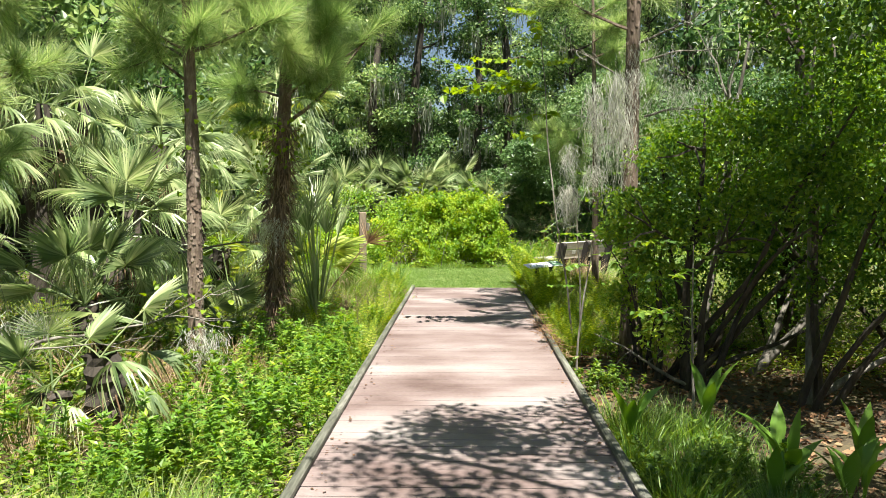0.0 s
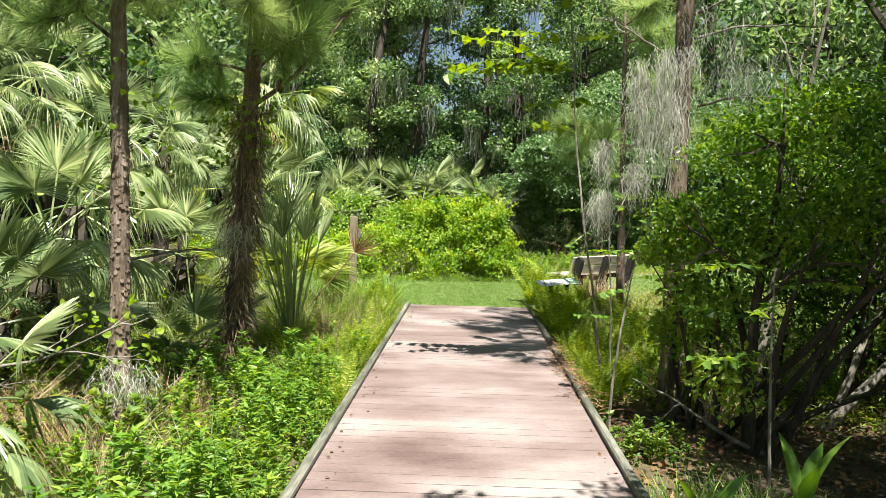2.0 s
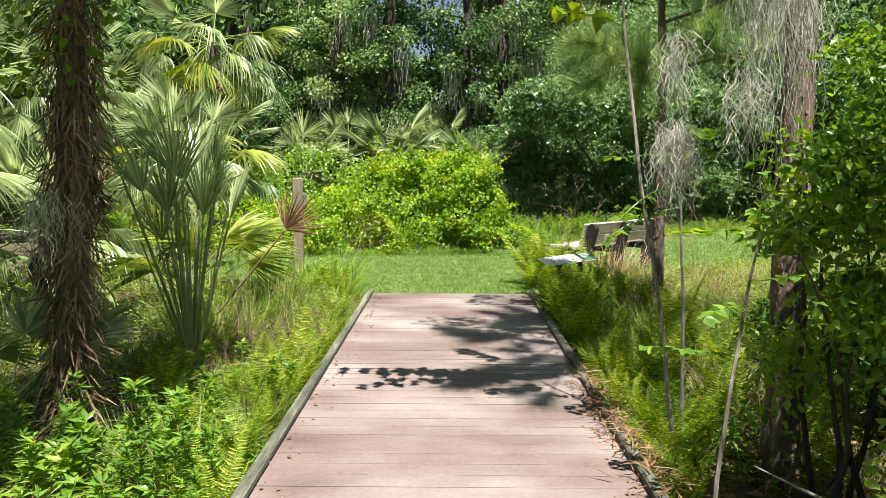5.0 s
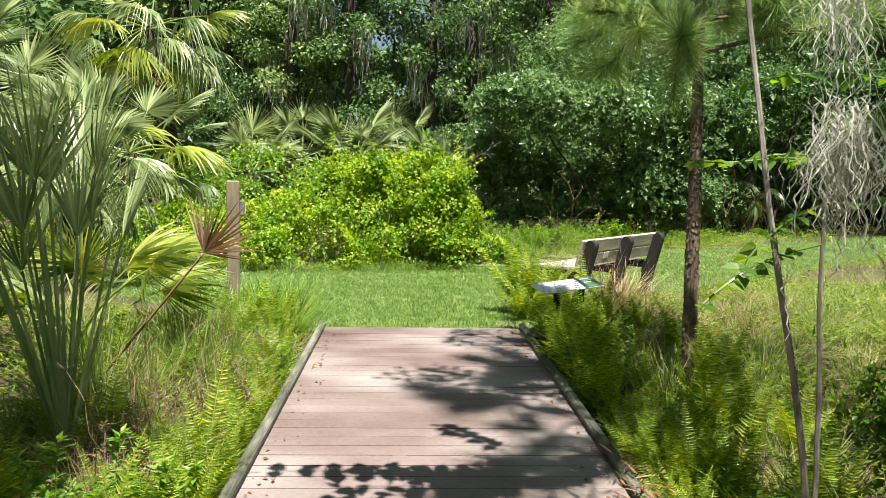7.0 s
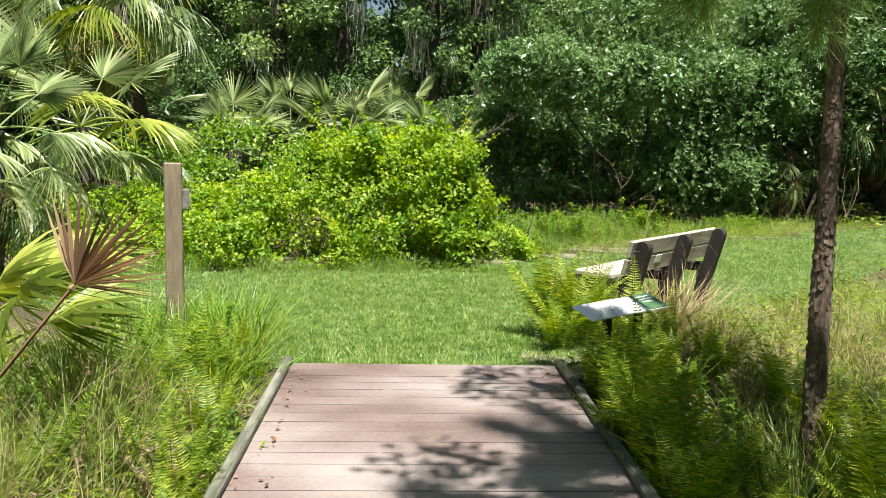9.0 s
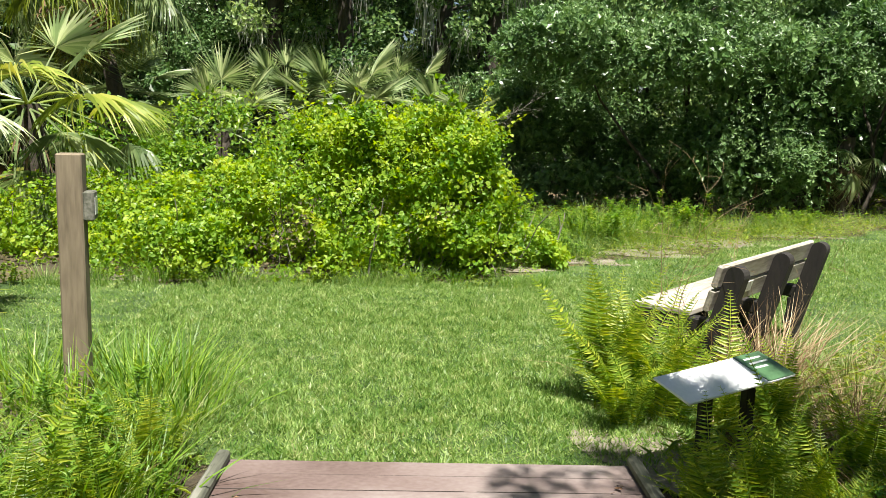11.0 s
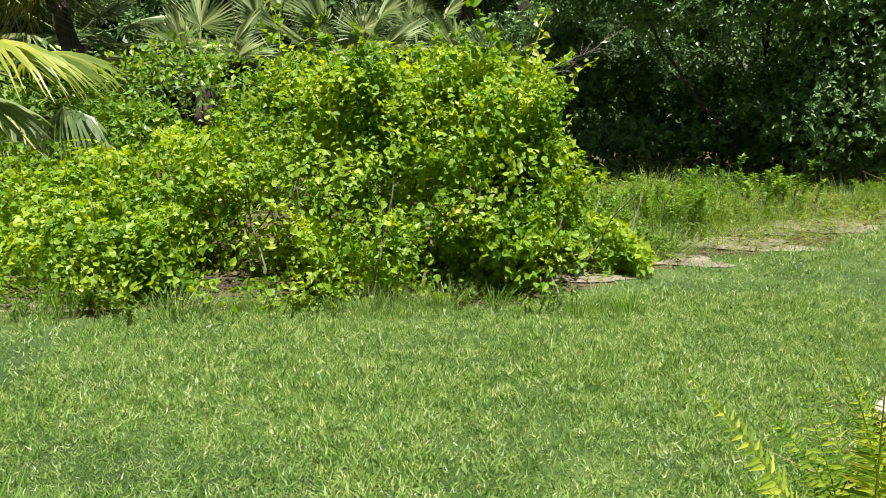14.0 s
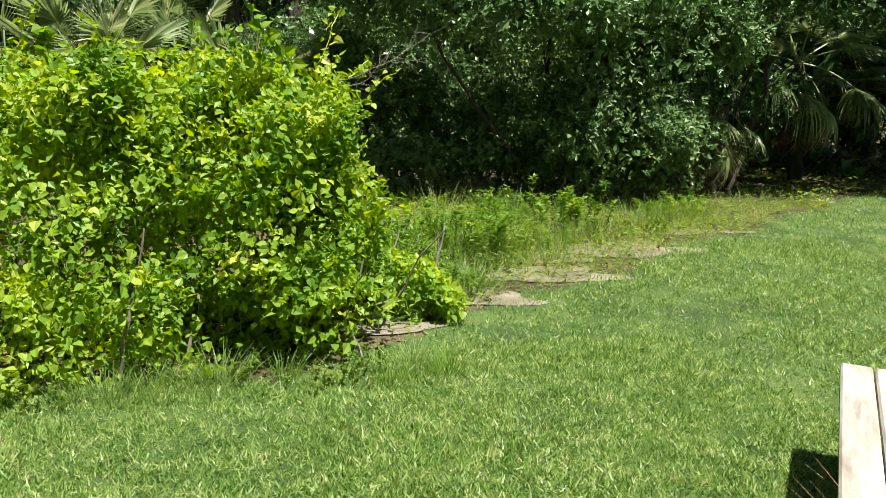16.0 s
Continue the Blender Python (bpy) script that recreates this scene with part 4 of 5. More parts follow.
# the bed along the left edge
for y in np.arange(2.2, 9.6, .27):
    plant(WEEDS if y > 4.6 else LOWWEEDS + TUFTS[2:], -1.28 + U(-.08, .1) - (.1 if y < 5.5 else 0), y + U(-.1, .1), None, U(.7, 1.0))
    plant((WEEDS + TUFTS[:1] + LOWWEEDS) if y > 4.4 else (TUFTS[:1] + LOWWEEDS), -1.68 + U(-.15, .15), y + U(-.1, .1), None, U(.8, 1.1))
    if U(0, 1) < .7:
        plant(WEEDS + LOWWEEDS, -2.1 + U(-.2, .2), y + U(-.1, .1), None, U(.7, 1.0))
for y in (4.3, 5.1, 5.9, 6.2, 6.9, 7.4, 8.0, 8.8):
    plant(WEEDS[:2], -1.06 + U(-.03, .02), y, None, U(.5, .75))
for _ in range(46):
    plant(LOWWEEDS + TUFTS + GREENTUFT, U(-2.2, -1.12), U(1.6, 5.4), None, U(.6, .95))
for _ in range(120):
    plant(LOWWEEDS * 2 + WEEDS[1:2] + DRYTUFT, U(-6.0, -1.9), U(2.4, 9.5), None, U(.8, 1.45))
for _ in range(16):
    plant(DRYTUFT, U(-4.6, -2.0), U(3.2, 9.0), None, U(.6, 1.1))
for _ in range(22):
    plant(TUFTS[1:2] + WEEDS[1:] + FERNS[:2], U(-1.9, -1.12), U(8.8, 11.2), None, U(.6, .9))
for y in np.arange(8.2, 12.4, .36):
    plant(FERNS, -1.13 + U(-.06, .1), y, None, U(.55, .8))
for _ in range(9):
    plant(TUFTS[1:2], U(-2.4, -1.3), U(11.4, 13.6), None, U(.9, 1.15))
THINWEED = [weed(.6, 9, .042, M_WEED, "thin-stemmed weeds with small narrow leaves", LANCE, .3), weed(.5, 10, .035, M_DEADVINE, "dry brown tangle of dead weed stems", LANCE, .3)]
for _ in range(46):
    plant(THINWEED + THINWEED[:1] + TUFTS[:2] + GREENTUFT + FERNS[:1], U(-2.6, -1.15), U(10.6, 13.7), None, U(.6, 1.0))
for _ in range(16):
    plant(FERNS + DRYTUFT + WEEDS[1:2], U(-1.3, -1.05), U(11.0, 13.9), None, U(.5, .8))
for _ in range(6):
    plant(DRYTUFT, U(-1.7, -1.12), U(9.6, 11.8), None, U(.6, .95))
for _ in range(8):
    plant(DRYTUFT, U(-2.0, -1.08), U(10.4, 13.4), None, U(.6, .9))
for _ in range(6):
    plant(WEEDS[1:2] + TUFTS[:1], U(-1.3, -1.1), U(12.6, 14.0), None, U(.6, .85))
for x, y in ((-1.25, 14.35), (-1.5, 14.6), (-1.35, 14.85), (-1.75, 14.35), (-2.1, 14.7), (-1.65, 14.95)):
    plant(GREENTUFT, x, y, None, U(.8, 1.1))
for _ in range(12):
    plant(WEEDS + GREENTUFT, U(-2.0, -1.3), U(13.0, 14.2), None, U(.5, .8))
for _ in range(30):
    plant(TUFTS[:1] + LOWWEEDS, U(-6.0, -2.6), U(10.5, 15.0), None, U(.8, 1.3))

for _ in range(14):
    plant(THINWEED[1:], U(-1.9, -1.15), U(9.6, 12.6), None, U(.7, 1.0))

# the bed along the right edge
for y in np.arange(8.7, 13.4, .2):
    plant(FERNS, 1.12 + U(-.05, .1), y + U(-.08, .08), None, U(.55, .82))
    if y > 9.3:
        plant(FERNS if U(0, 1) < .6 else TUFTS[:2] + DRYTUFT + WEEDS[1:2], 1.5 + U(-.15, .15), y + U(-.1, .1), None, U(.6, .95))
    if y > 9.0:
        plant(FERNS if U(0, 1) < .5 else TUFTS[:1] + DRYTUFT, 1.95 + U(-.2, .25), y, None, U(.75, 1.1))
for y in np.arange(11.9, 13.1, .24):
    plant(FERNS, 1.1 + U(-.04, .12), y, None, U(.8, 1.05))
for x, y in ((1.2, 13.6), (1.42, 13.68), (1.62, 13.85), (1.05, 13.5)):
    plant(FERNS, x, y, None, .55)
BIGFERN = [fern(26), fern(24)]
for x, y, q in ((1.0, 14.75, 1.18), (1.2, 14.92, 1.0)):
    plant(BIGFERN, x, y, None, q)
for x, y, q in ((1.1, 13.25, .85), (1.3, 13.3, .8), (1.5, 13.35, .8), (1.85, 13.75, .8), (1.25, 14.55, 1.0), (1.0, 14.45, .8), (1.5, 14.4, .9), (1.75, 14.35, .9)):
    plant(FERNS, x, y, None, q)
for _ in range(36):
    plant(TUFTS[:1] + DRYTUFT, U(1.9, 5.0), U(10.5, 15.2), None, U(.5, .85))
for _ in range(26):
    plant(TUFTS + DRYTUFT + LOWWEEDS, U(2.4, 5.2), U(12.5, 16.0), None, U(.5, .8))
for _ in range(30):
    plant(TUFTS[2:] + LOWWEEDS, U(1.03, 2.0), U(3.0, 6.4), None, U(.55, .9))
for _ in range(34):
    plant(GREENTUFT + TUFTS[2:], U(1.02, 1.95), U(4.2, 6.6), None, U(.55, .85))
for _ in range(5):
    plant(LOWWEEDS, U(1.1, 1.5), U(6.0, 8.0), None, U(.5, .9))

# the rough grass past the lawn
for _ in range(44):
    x = U(.6, 6.5)
    plant(FARTUFTS, x, 19.2 + .7 * x + U(0, max(.4, 5 - .75 * x)), None, U(.6, 1.0))
for x in np.arange(-5, 1.2, .17):
    plant(TUFTS[2:] + GREENTUFT + LOWWEEDS, x, 18.12 - .12 * max(-x - .8, 0) + U(-.1, .15), None, U(.35, .65))
for _ in range(20):
    x = U(.6, 1.9)
    plant(LOWWEEDS + WEEDS[1:2] + TUFTS[2:], x, 18.7 + .7 * (x - .2) + U(0, .9), None, U(.6, 1.0))


for _ in range(46):
    x = U(.8, 4.2)
    plant(WEEDS + FARTUFTS[2:] + GREENTUFT, x, 19.15 + .7 * x + U(.3, 1.9), None, U(.6, 1.05))


def undergrowth(name, n, x0, x1, y0, y1, mat, shape, size, top, label):
    """Countless small leaves just over the ground, in uneven patches."""
    x, y = U(x0, x1, n), U(y0, y1, n)
    keep = (np.abs(x) > 1.0) | (y > 14.1)
    keep &= is_lawn(x, y) < .3
    x, y = x[keep], y[keep]
    n = len(x)
    bump = .5 + .5 * np.sin(x * 3.1 + 2 * np.sin(y * 1.3)) * np.sin(y * 2.7 + np.sin(x * 2.2))
    p = np.stack([x, y, height(x, y) + .01 + top * (.3 + .7 * bump) * U(0, 1, n)], -1)
    a = rng.normal(size=(n, 3)) * np.array([1, 1, .4])
    g = Geo()
    strew(g, *shape, p, a, np.array([0, 0, 1.0]) + rng.normal(size=(n, 3)) * .35, size * U(.6, 1.3, n))
    tagged(new(name, g.mesh(name, mat)), label, "undergrowth", kind="stuff")


undergrowth("ground_vines", 50000, -8, -.95, .5, 14.5, M_GRASSY, LANCE, .085, .30, "carpet of small yellow-green leaves over the soil")
undergrowth("ground_vines", 26000, .95, 7, 9.0, 17, M_GRASSY, LANCE, .09, .22, "carpet of small weeds between ferns and grass")
undergrowth("rough_grass", 20000, 1.0, 11, 19.6, 25, M_GRASSY, LONGBLADE, .36, .02, "taller yellow-green grass before the woods")
undergrowth("rough_grass", 24000, 1.0, 11, 14.5, 24, M_TALLGRASS, LONGBLADE, .28, .02, "unmown grass past the lawn")
undergrowth("rough_grass", 15000, 1.7, 7, 11.5, 17.5, M_TALLGRASS, LONGBLADE, .38, .02, "tall tan and green grass behind the bench")
undergrowth("ground_vines", 7000, .8, 10, 19.6, 24.8, M_GRASSY, LANCE, .08, .2, "bright weeds in the unmown grass")
undergrowth("ground_vines", 7000, -6, 11, 18.5, 28, M_WEED, LANCE, .085, .2, "carpet of green weeds before the woods")
for x0, x1, y0, y1 in ((-16, 16, -14, .5), (-16, -8, .5, 36), (9, 16, .5, 36)):
    undergrowth("ground_vines", 9000, x0, x1, y0, y1, M_GRASSY, LEAF, .12, .2, "scattered low leaves over the woodland soil")
undergrowth("leaf_litter", 10000, .95, 7, 1, 11, M_LITTER, LEAF, .075, .03, "brown fallen leaves on shaded soil")
undergrowth("leaf_litter", 3000, -6, 8, 17.9, 30, M_LITTER, LEAF, .08, .03, "dry fallen leaves along the woods' edge")


def dirt(x, y, rx, ry):
    n = 28
    q = np.arange(n) / n * 2 * np.pi
    r = 1 + .22 * np.sin(q * 3 + U(0, 6)) + .15 * np.sin(q * 5 + U(0, 6)) + U(-.06, .06, n)
    vs = [(x, y, gz(x, y) + .012)]
    for k in (.5, 1.0):
        vs += [(x + rx * k * r[i] * math.cos(q[i]), y + ry * k * r[i] * math.sin(q[i]), gz(x + rx * k * r[i] * math.cos(q[i]), y + ry * k * r[i] * math.sin(q[i])) + .011) for i in range(n)]
    g = Geo().add(vs, [(0, i + 1, (i + 1) % n + 1) for i in range(n)])
    g.f.append(np.array([(i + 1, i + 1 + n, (i + 1) % n + 1 + n, (i + 1) % n + 1) for i in range(n)]))
    tagged(new("dirt_patch", g.mesh("dirt_patch", M_SAND, True)), "patch of bare pale dry soil with twigs", "soil", "dirt patches", "structure")


for d in ((.95, 19.1, .4, .22), (1.75, 19.75, .55, .28), (2.7, 20.45, .7, .32), (3.9, 21.45, .9, .4), (5.4, 22.45, .7, .25), (1.02, 14.15, .25, .5), (-2.9, 18.1, .6, .15), (2.9, 21.2, .5, .3)):
    dirt(*d)


# ---- trees and shrubs on the right ----
big_shrub("shade_shrub", 2.17, 8.25, [(-.35, -.1, 1.6, .45, .5, .4), (.25, -.3, 1.75, .65, .6, .45), (1.0, -.5, 1.8, .75, .7, .5), (1.45, 0, 2.7, .6, .7, .6), (1.9, -.3, 2.4, .9, .9, .9), (.1, .1, 2.3, .5, .5, .35), (1.6, -.3, 1.0, .7, .5, .5), (.7, .5, 2.4, .7, .6, .5)],
          15500, .056, M_SHRUB, "dark leafy shrub with crooked trunks over shaded soil", extra=100, r=(.10, .30), stems=7, shell=.8)
# the last three lumps, above the view, are added to shade the ground below
big_shrub("shade_tree", 3.35, 7.6, [(.1, -.3, 2.1, .8, .7, .5), (.7, -.6, 2.9, .9, .9, .7), (1.2, .2, 1.9, .9, .9, .8), (.3, .2, 4.2, .8, .8, .4), (1.8, -.8, 2.2, .9, .9, .9), (-.5, -.3, 2.6, .7, .7, .4), (-.9, .35, 2.6, .5, .6, .35), (1.9, .6, 3.6, 1.1, 1.0, .6), (-.4, -1.0, 3.3, .8, .8, .4), (-.8, -1.2, 4.5, .8, .7, .3), (-.2, -.8, 4.5, .7, .7, .3), (-1.1, -.7, 4.55, .6, .6, .25)],
          25000, .062, M_SHRUB, "dark small tree with dense leaves and thin grey trunk", extra=90, r=(.15, .4), stems=4, shell=.7)
big_shrub("leafy_shrub", 1.72, 8.75, [(-.05, -.2, 1.45, .28, .25, .25), (-.2, -.45, 1.75, .22, .25, .18), (.1, -.5, 1.05, .3, .3, .28), (.3, -.7, 1.5, .35, .35, .3), (.2, -.9, .55, .3, .3, .3), (.0, .0, .7, .25, .25, .3)],
          3600, .062, M_WEED, "open leafy shrub of fresh green twigs before a pine", extra=16, r=(.10, .22), stems=7, shell=.9, thick=.22)
# overhead crown follows the deck's shadows; last three unseen lumps added to darken ground
big_shrub("shade_tree", 4.3, -.6, [(-3.0, 2.8, 5.2, .75, .8, .4), (-3.9, 3.3, 5.6, .6, .6, .35), (-2.1, 3.3, 4.9, .9, .9, .5), (-1.5, 4.2, 4.4, .9, .8, .5), (-.4, 3.4, 5.4, 1.3, 1.3, .8), (-3.4, 2.0, 5.8, .7, .6, .4), (-2.6, 4.1, 5.0, .5, .6, .3), (-3.3, 4.3, 5.0, .6, .5, .28), (-2.7, 4.9, 4.8, .5, .4, .25), (-3.9, 4.0, 5.3, .4, .4, .25), (-.9, 4.6, 3.5, .7, .6, .5), (-1.6, 6.2, 4.2, .8, .8, .3), (-.8, 6.6, 4.1, .8, .8, .3), (-2.0, 5.6, 4.3, .6, .6, .25)],
          20000, .09, M_SHRUB, "broadleaf tree spreading over the boardwalk's start", extra=26, r=(.2, .45), stems=8, trunk=2.6)
big_shrub("shade_shrub", 5.0, 9.2, [(0, 0, 1.6, 1.0, .9, 1.1), (.8, .6, 2.8, 1.1, 1.0, 1.0), (-.9, .5, 2.2, .8, .8, .9), (1.6, -1.2, 1.8, 1.1, 1.1, 1.2), (.4, -2.4, 1.7, 1.0, .9, 1.1)],
          17000, .085, M_SHRUB, "dense shaded shrub with dappled green leaves", extra=40, r=(.25, .55), stems=6)


big_shrub("shade_shrub", 4.3, 11.0, [(0, 0, 1.3, .9, .8, 1.0), (.6, .3, 2.6, 1.1, .9, .9), (-.7, -.2, 2.0, .6, .6, .7), (1.8, .6, 1.6, 1.1, .9, 1.2), (1.5, -1.2, 3.4, 1.2, 1.1, .9)],
          15000, .09, M_SHRUB, "dense dark shrub behind thin trunks", extra=40, r=(.25, .55), stems=6)


big_shrub("leafy_shrub", 2.85, 9.95, [(0, 0, .9, .6, .5, .6), (.5, .2, 1.5, .6, .5, .5), (-.35, .3, .6, .45, .4, .4), (.9, 0, 1.0, .6, .5, .7)],
          14000, .055, M_SHRUB, "leafy green shrub beside the ferns", extra=26, r=(.15, .35), stems=5)


# added tree: its crown stays above the view and only shades the deck
big_shrub("shade_tree", 3.9, 10.1, [(-2.2, -.1, 6.2, .7, .6, .25), (-1.6, .5, 5.9, .7, .7, .3), (-2.4, 1.0, 6.9, .55, .5, .22), (-.3, .3, 6.4, 1.0, 1.0, .6), (-2.9, -.3, 6.5, .35, .3, .2)],
          4200, .085, M_SHRUB, "slim broadleaf tree, its unseen crown added to shade the boardwalk", extra=20, r=(.15, .35), stems=6, trunk=3.6)


def bare_limb(name, start, way, length, r, label, wobble=.08, twigs=0, bark=M_BARK2, cat="branch"):
    ob = thing(name, *start, label, cat)
    line = limb((0, 0, 0), way, length, wobble, 0, 12)
    g = Geo()
    tube(g, line, np.linspace(r, r * .12, len(line)), 7, .06)
    part("stem", g, bark, ob, smooth=True)
    for _ in range(twigs):
        k = int(U(3, 12))
        tw = limb(line[k], line[k] - line[k - 1] + rng.normal(size=3) * .06 * length, length * U(.15, .4), .18, 0, 6)
        g = Geo()
        tube(g, tw, np.linspace(r * .35, r * .12, len(tw)), 4)
        for _ in range(2):
            t2 = limb(tw[3], tw[3] - tw[2] + rng.normal(size=3) * .05, length * U(.08, .2), .2, 0, 4)
            tube(g, t2, np.linspace(r * .2, r * .1, len(t2)), 3)
        part("twig", g, bark, ob)
    return ob


bare_limb("leaning_trunk", (3.12, 9.2, -.55), (.72, .1, .85), 2.4, .065, "pale leaning bare trunk in the shade", .05)
bare_limb("leaning_trunk", (3.3, 9.35, -.55), (.5, .2, 1), 2.4, .045, "thin pale leaning trunk in the shade", .06)
bare_limb("leaning_trunk", (3.3, 8.0, -.5), (.85, -.2, .55), 1.6, .05, "low leaning grey trunk over leaf litter", .06)
bare_limb("slim_trunk", (3.3, 7.9, -.5), (.02, .02, 1), 4.2, .045, "upright slim grey trunk with dark foliage above", .03)
bare_limb("crooked_trunk", (2.2, 8.1, -.45), (-.14, -.02, 1), 2.9, .06, "crooked dark shrub trunk rising through leaves", .07, 4, M_DARKBARK)
bare_limb("crooked_trunk", (2.35, 8.1, -.45), (-.2, -.1, 1), 2.0, .045, "crooked brown shrub trunk leaning outward", .08, 2, M_DARKBARK)
bare_limb("fallen_branch", (2.3, 8.1, -.38), (-.65, -.15, .35), 1.2, .025, "bare fallen branch lying beside the boardwalk", .12, 2)
bare_limb("dead_tree", (2.75, 9.8, -.4), (.1, 0, 1), 4.6, .06, "pale dead tree with broken grey limbs", .06, 9)
for st, w, L in (((1.85, 9.2, 2.3), (-.5, -.4, .35), .9), ((1.9, 9.2, 2.6), (-.6, -.2, .4), 1.0), ((1.95, 9.15, 2.4), (.8, -.4, .35), 1.3), ((1.92, 9.2, 3.0), (.7, -.2, .2), 1.4), ((1.9, 9.15, 3.2), (.3, -.6, .1), 1.0)):
    bare_limb("dead_branch", st, w, L, .014, "bare grey dead branch sticking out of the pine", .12, 6)
for st, w, L in (((-2.5, 7.6, 2.75), (-.9, -.2, .45), 1.1), ((-3.4, 6.2, .35), (.9, .3, .12), 1.6), ((-4.0, 5.6, .2), (.8, .1, .25), 1.6), ((-3.2, 9.0, .9), (.8, .2, .3), 1.4), ((-4.4, 7.2, .4), (.9, -.3, .3), 1.5)):
    bare_limb("dead_branch", st, w, L, .016, "bare grey dead branch among palmettos", .12, 4)


def moss_thing(x, y, z, length, n, wide, label="grey beard of moss hanging from a branch"):
    ob = thing("hanging_moss", x, y, z, label, "moss", "hanging moss")
    g = Geo()
    for _ in range(n):
        moss_into(g, (rng.normal() * wide, rng.normal() * wide, -abs(rng.normal()) * .3 * length), 1, length * .6, .06, .0026)
    tagged(part("moss_strand", g, M_MOSS, ob), kind="stuff")


for m in ((1.32, 8.52, 2.7, 1.1, 190, .028), (1.56, 8.75, 2.85, 1.25, 240, .04), (1.68, 8.85, 2.5, .8, 130, .04), (1.31, 8.5, 1.85, .4, 130, .04), (1.76, 9.05, 2.9, .6, 160, .06), (2.3, 9.0, 2.8, .5, 150, .2), (2.6, 8.95, 2.6, .5, 150, .22), (2.0, 9.1, 3.2, .6, 120, .18),
          (1.10, 8.9, 1.65, .5, 260, .03), (1.12, 9.0, 2.1, .5, 110, .02), (-2.2, 9.3, 1.3, .45, 220, .09), (-2.35, 7.3, .35, .5, 200, .1), (-3.5, 6.4, .6, .4, 200, .15)):
    moss_thing(*m)


def sapling(x, y, h, label, leafy, mat=M_LIME, leaf=1.0):
    """A thin young tree; leafy: height, compass, length of each leaf spray."""
    ob = thing("sapling", x, y, gz(x, y), label, "tree")
    pts = limb((0, 0, -.05), (-.03, -.02, 1), h, .03, 0, 14)
    g = Geo()
    tube(g, pts, np.linspace(.013, .005, len(pts)), 6)
    part("trunk", g, M_BARK2, ob)
    for z, az, L, lift in leafy:
        st = pts[min(np.searchsorted(pts[:, 2], z), len(pts) - 1)]
        line = limb(st, (math.sin(radians(az)), math.cos(radians(az)), lift), L, .06, -.03, 9)
        g = Geo()
        tube(g, line, .004, 4)
        k = np.arange(2, 10)
        for sgn in (-1, 1):
            side = np.cross(unit(np.gradient(line, axis=0))[k], np.array([0, 0, 1.0])) * sgn
            strew(g, *HEART, line[k], side + rng.normal(size=side.shape) * .3 + np.array([0, 0, -.25]), np.array([0, 0, 1.0]) + rng.normal(size=side.shape) * .45, U(.055, .085, len(k)) * leaf)
        part("leaf_spray", g, mat, ob, "spray of translucent fresh green leaves")


sapling(1.20, 9.05, 3.9, "thin mossy sapling with lime-green leaves over the boardwalk", [(2.3, 250, .45, .3), (2.5, 30, .4, .3), (2.7, 300, .5, .2), (2.95, 268, 1.3, .22), (2.9, 264, .7, .3), (2.75, 275, 1.0, .1), (2.95, 258, 1.0, .35), (2.85, 255, 1.2, .16), (2.92, 282, 1.15, .30), (2.8, 262, .9, .05), (3.0, 272, .8, .4), (3.2, 60, .5, .4), (3.4, 200, .5, .4), (3.6, 330, .5, .5)], M_LIME, 1.4)
sapling(1.32, 9.35, 1.95, "bent twig with round olive-green leaves over ferns", [(1.45, 262, .5, -.1), (1.55, 235, .5, -.25), (1.6, 100, .4, .1), (1.75, 270, .45, .1), (1.8, 30, .4, .2)], M_SHRUB, .8)
sapling(1.1, 8.15, 1.5, "thin sapling with fresh leaves in front of the shrub", [(.9, 300, .4, .1), (1.05, 220, .4, .15), (1.15, 120, .55, .2), (1.25, 90, .7, .1), (1.35, 250, .4, .2), (1.4, 100, .5, .1), (1.4, 20, .4, .4)], M_WEED, .75)
sapling(2.05, 9.9, 2.6, "leafy sapling with round green leaves above ferns", [(1.65, 262, .7, .3), (1.85, 240, .6, .3), (2.0, 280, .7, .2), (2.2, 90, .5, .3), (2.3, 200, .5, .3)], M_WEED, 1.3)
sapling(2.0, 7.2, 1.5, "low sapling with broad sunlit leaves in shade", [(.7, 280, .5, .1), (.9, 250, .6, .15), (1.05, 310, .6, .1), (1.2, 200, .5, .1), (1.3, 90, .5, .2), (1.4, 270, .5, .3)], M_SHRUB, 1.0)


def vine_on(x, y, z0, z1, n, label):
    ob = thing("climbing_vine", x, y, 0, label, "vine", "trunk vines")
    z = U(z0, z1, n)
    q = U(0, 6.3, n)
    d = np.stack([np.cos(q), np.sin(q), np.zeros(n)], -1)
    g = Geo()
    foliage(g, d * U(.1, .38, (n, 1)) + np.array([0, 0, 1.0]) * z[:, None], d, HEART, .058, .5, .6)
    tagged(part("leaf_mass", g, M_LIME, ob), kind="stuff")


vine_on(-2.5, 7.55, 1.5, 2.5, 60, "lime-green vine climbing a pine trunk")
vine_on(-2.16, 9.36, 1.8, 2.4, 210, "clump of yellow-green vine leaves round a pine trunk")
vine_on(-2.45, 7.2, .3, .8, 70, "yellow-green vine at a pine's foot")


